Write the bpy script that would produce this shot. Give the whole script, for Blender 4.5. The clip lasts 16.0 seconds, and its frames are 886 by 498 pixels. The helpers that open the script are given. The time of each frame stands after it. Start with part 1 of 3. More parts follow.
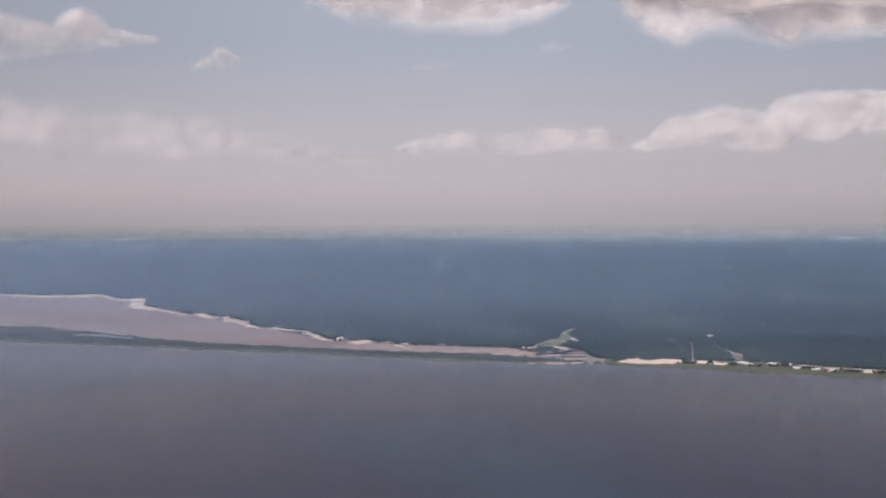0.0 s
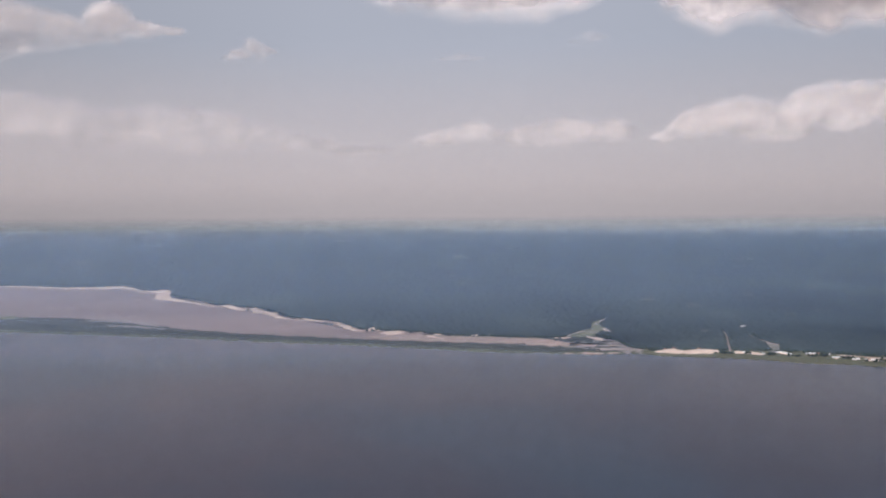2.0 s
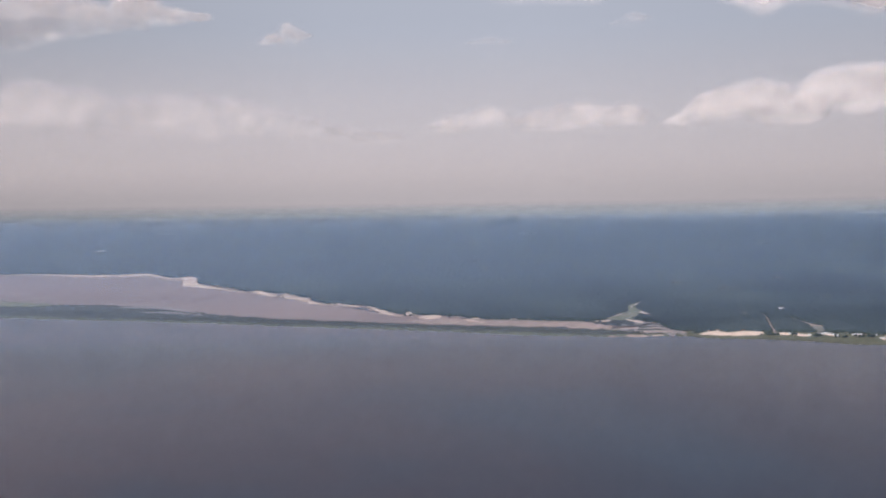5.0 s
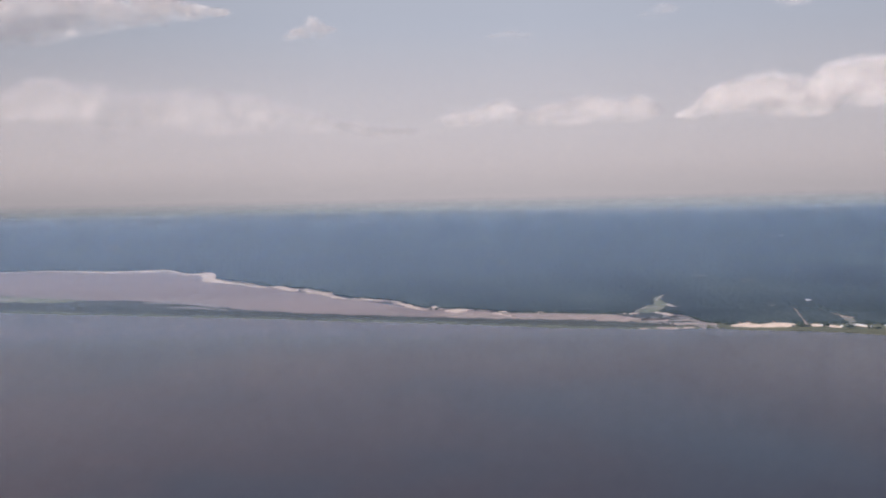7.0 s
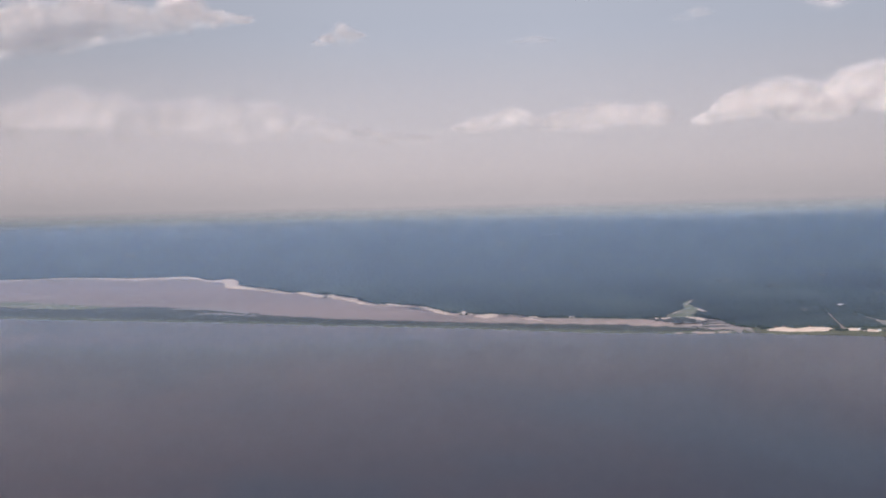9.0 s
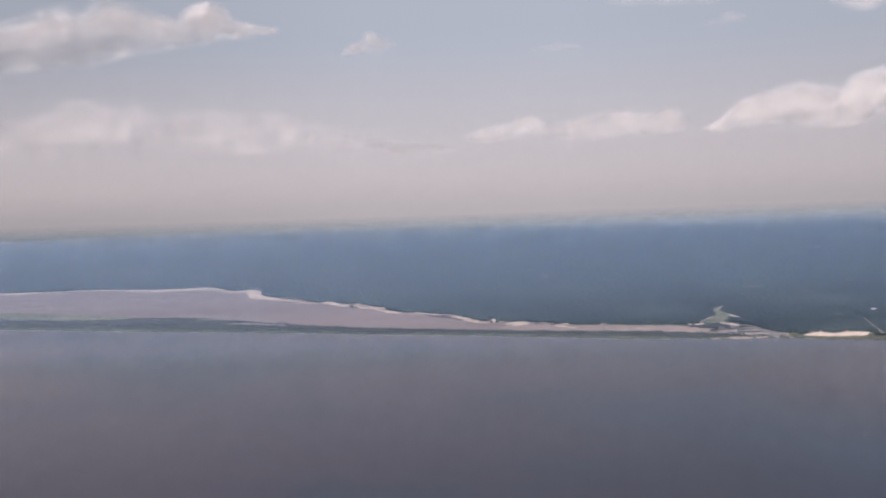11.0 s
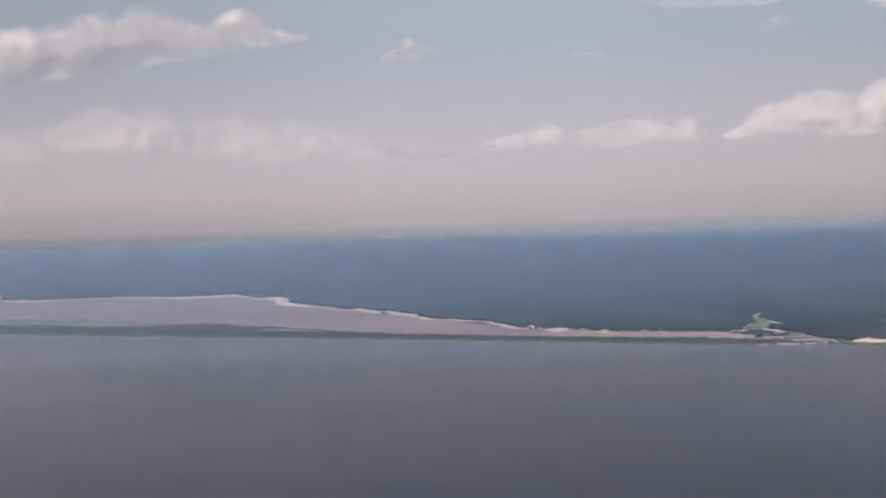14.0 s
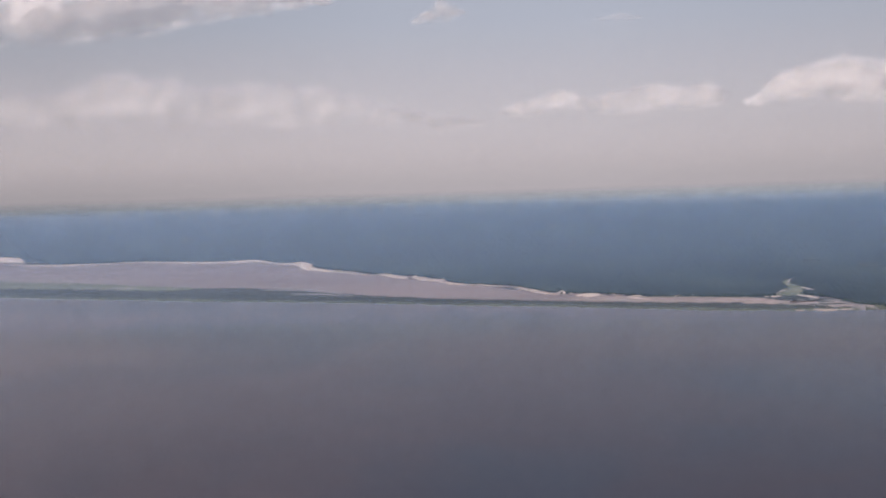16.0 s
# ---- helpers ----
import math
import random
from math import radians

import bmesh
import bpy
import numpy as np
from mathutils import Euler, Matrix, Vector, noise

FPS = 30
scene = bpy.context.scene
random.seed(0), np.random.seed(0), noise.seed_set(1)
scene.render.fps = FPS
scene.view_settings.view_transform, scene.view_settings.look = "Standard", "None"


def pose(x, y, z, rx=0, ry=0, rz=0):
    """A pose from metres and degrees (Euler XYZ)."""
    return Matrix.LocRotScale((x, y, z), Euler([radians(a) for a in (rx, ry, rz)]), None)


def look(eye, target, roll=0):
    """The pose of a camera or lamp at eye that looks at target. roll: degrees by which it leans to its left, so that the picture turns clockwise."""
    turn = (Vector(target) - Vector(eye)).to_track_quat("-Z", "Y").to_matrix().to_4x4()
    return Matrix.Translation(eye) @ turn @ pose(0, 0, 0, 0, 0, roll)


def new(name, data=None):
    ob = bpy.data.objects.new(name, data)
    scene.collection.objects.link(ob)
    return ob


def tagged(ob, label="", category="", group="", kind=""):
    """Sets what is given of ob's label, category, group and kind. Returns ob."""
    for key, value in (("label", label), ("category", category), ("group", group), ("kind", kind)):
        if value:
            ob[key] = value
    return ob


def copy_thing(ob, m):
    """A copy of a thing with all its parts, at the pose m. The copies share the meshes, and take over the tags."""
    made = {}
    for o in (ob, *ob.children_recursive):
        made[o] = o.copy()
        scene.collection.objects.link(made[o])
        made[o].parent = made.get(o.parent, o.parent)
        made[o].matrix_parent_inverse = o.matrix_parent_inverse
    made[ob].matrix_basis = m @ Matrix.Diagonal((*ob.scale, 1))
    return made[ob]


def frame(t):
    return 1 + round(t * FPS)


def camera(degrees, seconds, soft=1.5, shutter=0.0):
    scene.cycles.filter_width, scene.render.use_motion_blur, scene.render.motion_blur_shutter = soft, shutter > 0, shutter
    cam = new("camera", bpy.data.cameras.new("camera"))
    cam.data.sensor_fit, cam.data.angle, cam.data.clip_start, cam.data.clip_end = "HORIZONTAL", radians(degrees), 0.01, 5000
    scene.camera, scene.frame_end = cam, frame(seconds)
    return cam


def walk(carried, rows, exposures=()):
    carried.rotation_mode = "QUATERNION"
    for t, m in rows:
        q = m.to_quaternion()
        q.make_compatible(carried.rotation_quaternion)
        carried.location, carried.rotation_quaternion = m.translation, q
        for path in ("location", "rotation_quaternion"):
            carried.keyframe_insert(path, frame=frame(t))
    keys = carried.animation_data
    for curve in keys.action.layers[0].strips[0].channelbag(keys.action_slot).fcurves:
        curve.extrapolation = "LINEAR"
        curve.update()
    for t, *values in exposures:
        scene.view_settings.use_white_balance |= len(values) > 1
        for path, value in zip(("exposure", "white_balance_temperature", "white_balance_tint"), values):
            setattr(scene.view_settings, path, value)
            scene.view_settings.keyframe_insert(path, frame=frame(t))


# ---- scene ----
cam = camera(56.0, 16.0, soft=1.9)

# seconds, eye x, y, z, yaw to the left, pitch up, roll
FLIGHT = [
    (0.0, -0.00, 0.00, 120.00, 0.00, -1.39, -0.23),
    (0.5, -5.75, 0.07, 119.57, 0.13, -1.70, -0.34),
    (1.0, -11.50, 0.14, 119.14, 0.36, -1.80, -0.36),
    (1.5, -17.24, 0.21, 118.71, 0.50, -1.81, -0.40),
    (2.0, -22.97, 0.29, 118.27, 0.71, -1.91, -0.39),
    (2.5, -28.71, 0.36, 117.84, 0.88, -2.19, -0.45),
    (3.0, -34.43, 0.43, 117.41, 0.99, -2.42, -0.58),
    (3.5, -40.15, 0.50, 116.98, 1.05, -2.58, -0.73),
    (4.0, -45.87, 0.57, 116.55, 1.05, -2.61, -0.76),
    (6.5, -74.39, 0.93, 114.39, 1.26, -3.12, -1.01),
    (7.0, -80.07, 1.00, 113.96, 1.39, -3.11, -1.14),
    (7.5, -85.76, 1.07, 113.53, 1.53, -3.32, -1.37),
    (8.0, -91.44, 1.14, 113.09, 1.68, -3.33, -1.35),
    (8.5, -97.11, 1.21, 112.66, 1.85, -3.06, -1.30),
    (9.0, -102.78, 1.29, 112.23, 1.96, -2.60, -1.34),
    (11.5, -131.05, 1.64, 110.07, 2.62, -1.78, -1.95),
    (12.0, -136.69, 1.71, 109.64, 2.67, -1.56, -1.91),
    (12.5, -142.33, 1.78, 109.21, 2.71, -1.19, -1.79),
    (13.0, -147.96, 1.86, 108.78, 2.76, -0.87, -1.78),
    (13.5, -153.59, 1.93, 108.35, 2.87, -0.65, -1.82),
    (14.0, -159.21, 2.00, 107.92, 3.01, -1.24, -1.85),
    (14.5, -164.83, 2.07, 107.48, 3.18, -1.47, -1.79),
    (15.0, -170.44, 2.14, 107.05, 3.41, -2.05, -1.78),
    (15.5, -176.05, 2.21, 106.62, 3.63, -2.31, -1.74),
    (16.0, -181.65, 2.28, 106.19, 3.78, -3.48, -1.72),
]


def heading(x, y, z, yaw, pitch, roll):
    a, b = radians(yaw), radians(pitch)
    ahead = Vector((-math.sin(a) * math.cos(b), math.cos(a) * math.cos(b), math.sin(b)))
    return look((x, y, z), Vector((x, y, z)) + 100 * ahead, roll)


walk(cam, [(t, heading(*row)) for t, *row in FLIGHT], [(0.0, -0.09, 6080, 11), (4.0, 0.0, 6080, 11), (8.0, 0.04, 6080, 11), (12.5, 0.03, 6080, 11), (14.0, -0.06, 6080, 11), (16.0, -0.03, 6080, 11)])
scene.cycles.transparent_max_bounces = 32

# ---- world and sun ----
SUN_ELEVATION, SUN_AZIMUTH = 37.0, -150.0  # azimuth from +y, clockwise
world = bpy.data.worlds.new("sky")
scene.world = world
world.use_nodes = True
wn = world.node_tree.nodes
sky = wn.new("ShaderNodeTexSky")
sky.sky_type, sky.sun_disc = "NISHITA", False
sky.sun_elevation, sky.sun_rotation = radians(SUN_ELEVATION), radians(SUN_AZIMUTH)
sky.altitude, sky.air_density, sky.dust_density, sky.ozone_density = 100, 1.0, 4.0, 1.0
wn["Background"].inputs["Strength"].default_value = 0.15
world.node_tree.links.new(sky.outputs[0], wn["Background"].inputs["Color"])

sun = new("sun", bpy.data.lights.new("sun", "SUN"))
sun.data.energy, sun.data.angle, sun.data.color = 3.15, radians(1.0), (1.0, 0.94, 0.87)
sa, se = radians(SUN_AZIMUTH), radians(SUN_ELEVATION)
sun_way = Vector((math.sin(sa) * math.cos(se), math.cos(sa) * math.cos(se), math.sin(se)))
sun.matrix_world = look(sun_way * 900, (0, 0, 0))


# ---- materials ----
class Mat:
    """A node material under construction."""

    def __init__(self, name):
        self.mat = bpy.data.materials.new(name)
        self.mat.use_nodes = True
        self.tree = self.mat.node_tree
        self.tree.nodes.clear()
        self.out = self.add("ShaderNodeOutputMaterial")
        self.place = self.add("ShaderNodeNewGeometry").outputs["Position"]

    def add(self, kind, **values):
        node = self.tree.nodes.new(kind)
        for key, value in values.items():
            node.inputs[key].default_value = value
        return node

    def link(self, a, b):
        self.tree.links.new(a, b)

    def noise(self, scale, detail=4.0, stretch=(1, 1, 1), rough=0.55):
        m = self.add("ShaderNodeMapping", Scale=stretch)
        self.link(self.place, m.inputs["Vector"])
        n = self.add("ShaderNodeTexNoise", Scale=scale, Detail=detail, Roughness=rough)
        self.link(m.outputs[0], n.inputs["Vector"])
        return n.outputs["Fac"]

    def ramp(self, fac, stops):
        r = self.add("ShaderNodeValToRGB")
        e = r.color_ramp.elements
        while len(e) < len(stops):
            e.new(0.5)
        for k, (at, c) in enumerate(stops):
            e[k].position, e[k].color = at, (*c, 1)
        self.link(fac, r.inputs[0])
        return r.outputs[0]

    def mix(self, fac, a, b, blend="MIX"):
        n = self.tree.nodes.new("ShaderNodeMix")
        n.data_type, n.blend_type = "RGBA", blend
        for socket, v in ((n.inputs[0], fac), (n.inputs[6], a), (n.inputs[7], b)):
            if isinstance(v, (int, float)):
                socket.default_value = v
            elif isinstance(v, tuple):
                socket.default_value = (*v, 1)
            else:
                self.link(v, socket)
        return n.outputs[2]

    def calc(self, op, a, b=0.0, clamp=False):
        n = self.tree.nodes.new("ShaderNodeMath")
        n.operation, n.use_clamp = op, clamp
        for socket, v in zip(n.inputs, (a, b)):
            if isinstance(v, (int, float)):
                socket.default_value = v
            else:
                self.link(v, socket)
        return n.outputs[0]

    def bump(self, height, strength, distance):
        b = self.add("ShaderNodeBump", Strength=strength, Distance=distance)
        self.link(height, b.inputs["Height"])
        return b.outputs[0]

    def surface(self, color, rough=0.8, normal=None, ior=1.45, specular=0.5, translucent=0.0):
        p = self.add("ShaderNodeBsdfPrincipled", IOR=ior)
        p.inputs["Specular IOR Level"].default_value = specular
        for socket, v in ((p.inputs["Base Color"], color), (p.inputs["Roughness"], rough)):
            if isinstance(v, (int, float)):
                socket.default_value = v
            elif isinstance(v, tuple):
                socket.default_value = (*v, 1)
            else:
                self.link(v, socket)
        if normal is not None:
            self.link(normal, p.inputs["Normal"])
        self.link(p.outputs[0], self.out.inputs[0])
        return self.mat


def two_tone(name, a, b, scale, rough=0.9, fine=4.0, bump=0.3, stretch=(1, 1, 1), c=None):
    """A matt natural surface: colours a to b in broad patches, with a finer grain, and c in stains."""
    m = Mat(name)
    col = m.ramp(m.noise(scale, 5, stretch), [(0.35, a), (0.65, b)])
    grain = m.noise(scale * fine, 6)
    col = m.mix(0.45, col, m.ramp(grain, [(0.3, tuple(v * 0.6 for v in a)), (0.7, tuple(min(1, v * 1.3) for v in b))]))
    if c:
        col = m.mix(m.ramp(m.noise(scale * 0.37, 4, stretch), [(0.5, (0, 0, 0)), (0.66, (1, 1, 1))]), col, c)
    return m.surface(col, rough, m.bump(grain, bump, 0.3))


def lake_material():
    m = Mat("lake_water")
    broad = m.noise(0.0065, 5, (0.8, 1, 1))
    lake_tone = m.ramp(broad, [(0.3, (0.066, 0.047, 0.052)), (0.7, (0.090, 0.064, 0.068))])
    # painted falloff: warm window reflection in the west, darker view edge eastward
    place = m.add("ShaderNodeSeparateXYZ")
    m.link(m.place, place.inputs[0])
    east = m.add("ShaderNodeMapRange", **{"From Min": -420.0, "From Max": 160.0, "To Min": 0.0, "To Max": 1.0})
    m.link(m.calc("ADD", place.outputs["X"], m.calc("MULTIPLY", m.noise(0.005, 3, (1, 0.4, 1)), 200.0)), east.inputs["Value"])
    lake_tone = m.mix(east.outputs[0], lake_tone, (0.011, 0.007, 0.018))
    # bluish patches paint in reflected clouds; finer streaks below, the ripples
    lake_tone = m.mix(m.ramp(m.noise(0.0042, 5, (0.8, 0.9, 1)), [(0.46, (0, 0, 0)), (0.60, (0.9,) * 3)]), lake_tone, (0.012, 0.024, 0.044))
    lake_tone = m.mix(m.ramp(m.noise(0.06, 4, (0.5, 1.1, 1)), [(0.35, (0.0,) * 3), (0.7, (0.35,) * 3)]), lake_tone, (0.018, 0.026, 0.043))
    waves = m.noise(0.45, 3, (1, 1.5, 1))
    rough = m.ramp(m.noise(0.007, 3, (0.6, 1, 1)), [(0.3, (0.12,) * 3), (0.7, (0.18,) * 3)])
    return m.surface(lake_tone, rough, m.bump(waves, 0.25, 0.3), ior=1.33, specular=0.39)


def lagoon_material():
    m = Mat("lagoon_water")
    col = m.ramp(m.noise(0.006, 4, (1, 2.2, 1)), [(0.3, (0.236, 0.163, 0.141)), (0.7, (0.280, 0.196, 0.171))])
    col = m.mix(m.ramp(m.noise(0.02, 5, (0.5, 2.5, 1)), [(0.55, (0, 0, 0)), (0.8, (0.5,) * 3)]), col, (0.23, 0.19, 0.185))
    return m.surface(col, 0.5, m.bump(m.noise(0.5, 3), 0.3, 0.1), ior=1.33)


def canopy_material(name, low, mid, high):
    m = Mat(name)
    stand = m.noise(0.0055, 7, (1, 0.55, 1), 0.62)
    crown = m.noise(0.32, 3)
    col = m.ramp(stand, [(0.40, low), (0.51, mid), (0.63, high)])
    col = m.mix(0.38, col, m.ramp(crown, [(0.32, tuple(v * 0.45 for v in low)), (0.7, tuple(v * 1.35 for v in high))]))
    return m.surface(col, 0.75, m.bump(m.noise(1.1, 3), 0.6, 0.6), specular=0.25)


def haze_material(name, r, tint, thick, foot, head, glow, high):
    """Haze painted on a tinted sheet: lets light pass, scatters the rest; it thickens from foot to its full depth and
    thins out at its head, both heights fitted to the camera's skyline.
    """
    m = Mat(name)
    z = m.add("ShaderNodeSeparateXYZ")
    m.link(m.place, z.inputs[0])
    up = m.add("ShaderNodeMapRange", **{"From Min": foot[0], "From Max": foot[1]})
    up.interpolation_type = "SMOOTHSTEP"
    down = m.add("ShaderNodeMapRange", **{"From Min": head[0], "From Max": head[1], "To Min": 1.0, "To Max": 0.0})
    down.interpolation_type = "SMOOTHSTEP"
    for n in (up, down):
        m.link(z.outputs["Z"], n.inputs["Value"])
    # thicker towards the west, fitted to the view's brighter left side
    sideways = m.add("ShaderNodeMapRange", **{"From Min": -0.5 * r, "From Max": 0.55 * r, "To Min": 1.0, "To Max": 0.72})
    m.link(z.outputs["X"], sideways.inputs["Value"])
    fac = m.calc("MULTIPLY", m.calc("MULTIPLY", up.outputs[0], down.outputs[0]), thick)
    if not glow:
        fac = m.calc("MULTIPLY", fac, sideways.outputs[0])
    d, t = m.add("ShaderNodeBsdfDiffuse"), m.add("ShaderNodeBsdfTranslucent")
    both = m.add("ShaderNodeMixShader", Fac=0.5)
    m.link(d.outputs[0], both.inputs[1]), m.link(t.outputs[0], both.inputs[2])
    # warmer tint painted in the west, fitted to the view's rosier left
    west_warmth = m.calc("MULTIPLY", m.calc("SUBTRACT", sideways.outputs[0], 0.72, True), 2.1)
    shade = m.mix(west_warmth, tint, tuple(v * k for v, k in zip(tint, (1.18, 1.06, 0.96))) if tint[0] < 0.8 else tint)
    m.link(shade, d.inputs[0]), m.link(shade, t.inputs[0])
    # glowing sheets: brightness painted in by emission, graded with height
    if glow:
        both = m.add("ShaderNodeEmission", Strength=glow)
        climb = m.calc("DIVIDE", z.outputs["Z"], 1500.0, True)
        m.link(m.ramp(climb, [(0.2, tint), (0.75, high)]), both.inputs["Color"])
        sideways.inputs["To Min"].default_value, sideways.inputs["To Max"].default_value = 0.0, 1.0
        # glow dimmed at both sides, imitating the lens's darkened edges
        m.link(m.ramp(sideways.outputs[0], [(0.0, (0.75 * glow,) * 3), (0.32, (0.90 * glow,) * 3), (0.55, (0.92 * glow,) * 3), (1.0, (0.80 * glow,) * 3)]), both.inputs["Strength"])
    mixed = m.add("ShaderNodeMixShader")
    m.link(fac, mixed.inputs[0])
    m.link(m.add("ShaderNodeBsdfTransparent").outputs[0], mixed.inputs[1])
    m.link(both.outputs[0], mixed.inputs[2])
    m.link(mixed.outputs[0], m.out.inputs[0])
    return m.mat


def cloud_material(name, dense, ragged, grain, sun_bend, clear, relief):
    """Cloud droplets: pale, a share of the light (clear) passes through. The attribute cover says how deep the heap is
    along the camera's line of sight; its edges fray into wisps.
    """
    m = Mat(name)
    m.mat.cycles.use_bump_map_correction = False
    bump = m.bump(m.noise(0.03 / grain, 3, rough=0.45), relief, grain * 8.0)
    d = m.add("ShaderNodeBsdfDiffuse", Color=(0.82, 0.735, 0.715, 1))
    t = m.add("ShaderNodeBsdfTranslucent", Color=(0.82, 0.735, 0.715, 1))
    # normals bent towards the sun flatten the folds' shading, imitating scattered light
    for side, closure in ((1, d), (-1, t)):
        soft = m.tree.nodes.new("ShaderNodeVectorMath")
        soft.operation = "ADD"
        soft.inputs[1].default_value = sun_way * sun_bend * side
        m.link(bump, soft.inputs[0])
        even = m.tree.nodes.new("ShaderNodeVectorMath")
        even.operation = "NORMALIZE"
        m.link(soft.outputs["Vector"], even.inputs[0])
        m.link(even.outputs["Vector"], closure.inputs["Normal"])
    both = m.add("ShaderNodeMixShader", Fac=clear)
    m.link(d.outputs[0], both.inputs[1]), m.link(t.outputs[0], both.inputs[2])
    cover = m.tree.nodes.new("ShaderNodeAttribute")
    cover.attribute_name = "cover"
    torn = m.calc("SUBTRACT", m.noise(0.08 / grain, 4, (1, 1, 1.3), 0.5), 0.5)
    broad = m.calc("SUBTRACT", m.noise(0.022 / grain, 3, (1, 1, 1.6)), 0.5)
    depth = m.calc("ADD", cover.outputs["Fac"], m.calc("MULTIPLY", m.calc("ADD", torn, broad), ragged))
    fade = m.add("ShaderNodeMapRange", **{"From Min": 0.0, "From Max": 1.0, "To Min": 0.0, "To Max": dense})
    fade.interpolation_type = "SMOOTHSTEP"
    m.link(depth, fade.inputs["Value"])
    mixed = m.add("ShaderNodeMixShader")
    m.link(fade.outputs[0], mixed.inputs[0])
    m.link(m.add("ShaderNodeBsdfTransparent").outputs[0], mixed.inputs[1])
    m.link(both.outputs[0], mixed.inputs[2])
    m.link(mixed.outputs[0], m.out.inputs[0])
    return m.mat


LAKE, LAGOON = lake_material(), lagoon_material()
SOIL = two_tone("soil", (0.06, 0.055, 0.035), (0.12, 0.10, 0.06), 0.02)
SAND = two_tone("pale_sand", (0.68, 0.47, 0.36), (0.86, 0.65, 0.52), 0.03, fine=6)
WET_SAND = two_tone("wet_sand", (0.36, 0.25, 0.20), (0.50, 0.36, 0.29), 0.05, rough=0.5, stretch=(0.6, 2, 1))
MUD = two_tone("mudflat", (0.27, 0.19, 0.165), (0.40, 0.285, 0.235), 0.022, rough=0.6, stretch=(0.5, 2.5, 1), c=(0.24, 0.21, 0.14))
MARSH = two_tone("marsh_grass", (0.030, 0.034, 0.030), (0.058, 0.058, 0.048), 0.03, fine=8, stretch=(0.5, 1.5, 1), c=(0.05, 0.055, 0.05))
REED = two_tone("reed_fringe", (0.080, 0.088, 0.054), (0.135, 0.140, 0.088), 0.05, fine=5, stretch=(0.4, 2, 1))
SHORE = two_tone("shore_grass", (0.072, 0.073, 0.040), (0.125, 0.118, 0.066), 0.05, fine=5, stretch=(0.4, 2, 1))
MEADOW = two_tone("wet_meadow", (0.135, 0.142, 0.088), (0.215, 0.212, 0.142), 0.05, fine=5, c=(0.25, 0.22, 0.165))
DELTA = two_tone("silt_flat", (0.20, 0.165, 0.155), (0.31, 0.25, 0.23), 0.05, rough=0.55, stretch=(0.5, 2.5, 1), c=(0.14, 0.13, 0.11))
TRACK = two_tone("dirt_track", (0.22, 0.165, 0.14), (0.34, 0.26, 0.22), 0.2)
SCRUB = two_tone("cleared_scrub", (0.10, 0.10, 0.08), (0.21, 0.19, 0.16), 0.03, c=(0.05, 0.06, 0.035))
CLEARED = two_tone("cleared_land", (0.07, 0.07, 0.06), (0.19, 0.17, 0.15), 0.08, c=(0.04, 0.045, 0.035))
PALE_GROUND = two_tone("bare_ground", (0.42, 0.37, 0.33), (0.66, 0.58, 0.52), 0.05)
# pale base colour paints in the sky mirrored by the river
RIVER = two_tone("far_river_water", (0.25, 0.28, 0.30), (0.38, 0.41, 0.43), 0.01, rough=0.4)
# blue of the near haze is mixed into these foliage colours
CANOPY = canopy_material("forest_canopy", (0.012, 0.019, 0.023), (0.025, 0.036, 0.036), (0.056, 0.070, 0.062))
LEAF = canopy_material("tree_leaves", (0.014, 0.022, 0.018), (0.020, 0.030, 0.022), (0.034, 0.048, 0.032))
BARK = two_tone("bark", (0.09, 0.07, 0.05), (0.16, 0.12, 0.09), 2.0)
WALL_PAINT = two_tone("whitewashed_wall", (0.62, 0.58, 0.54), (0.76, 0.72, 0.68), 0.8)
RUST_ROOF = two_tone("rusty_roof", (0.26, 0.12, 0.08), (0.40, 0.20, 0.14), 0.9)
TIN_ROOF = two_tone("tin_roof", (0.55, 0.53, 0.52), (0.72, 0.70, 0.68), 0.9, rough=0.45)
DARK_WOOD = two_tone("dark_wood", (0.07, 0.05, 0.04), (0.13, 0.10, 0.08), 2.0)


# ---- shapes ----
def mesh_object(name, verts, faces, material, parent=None, label="", smooth=True):
    me = bpy.data.meshes.new(name)
    me.from_pydata(verts, [], faces)
    me.update()
    if smooth:
        me.shade_smooth()
    me.materials.append(material)
    ob = new(name, me)
    ob.parent = parent
    return tagged(ob, label)


def part(name, bm, material, parent=None, label="", smooth=False):
    me = bpy.data.meshes.new(name)
    bm.to_mesh(me)
    bm.free()
    if smooth:
        me.shade_smooth()
    if material:
        me.materials.append(material)
    ob = new(name, me)
    ob.parent = parent
    return tagged(ob, label)


def rough(x, y, scale, seed=0.0):
    """Fractal noise, about -1 to 1."""
    return 2.2 * noise.fractal(Vector((x / scale, y / scale, seed)), 0.9, 2.1, 4)


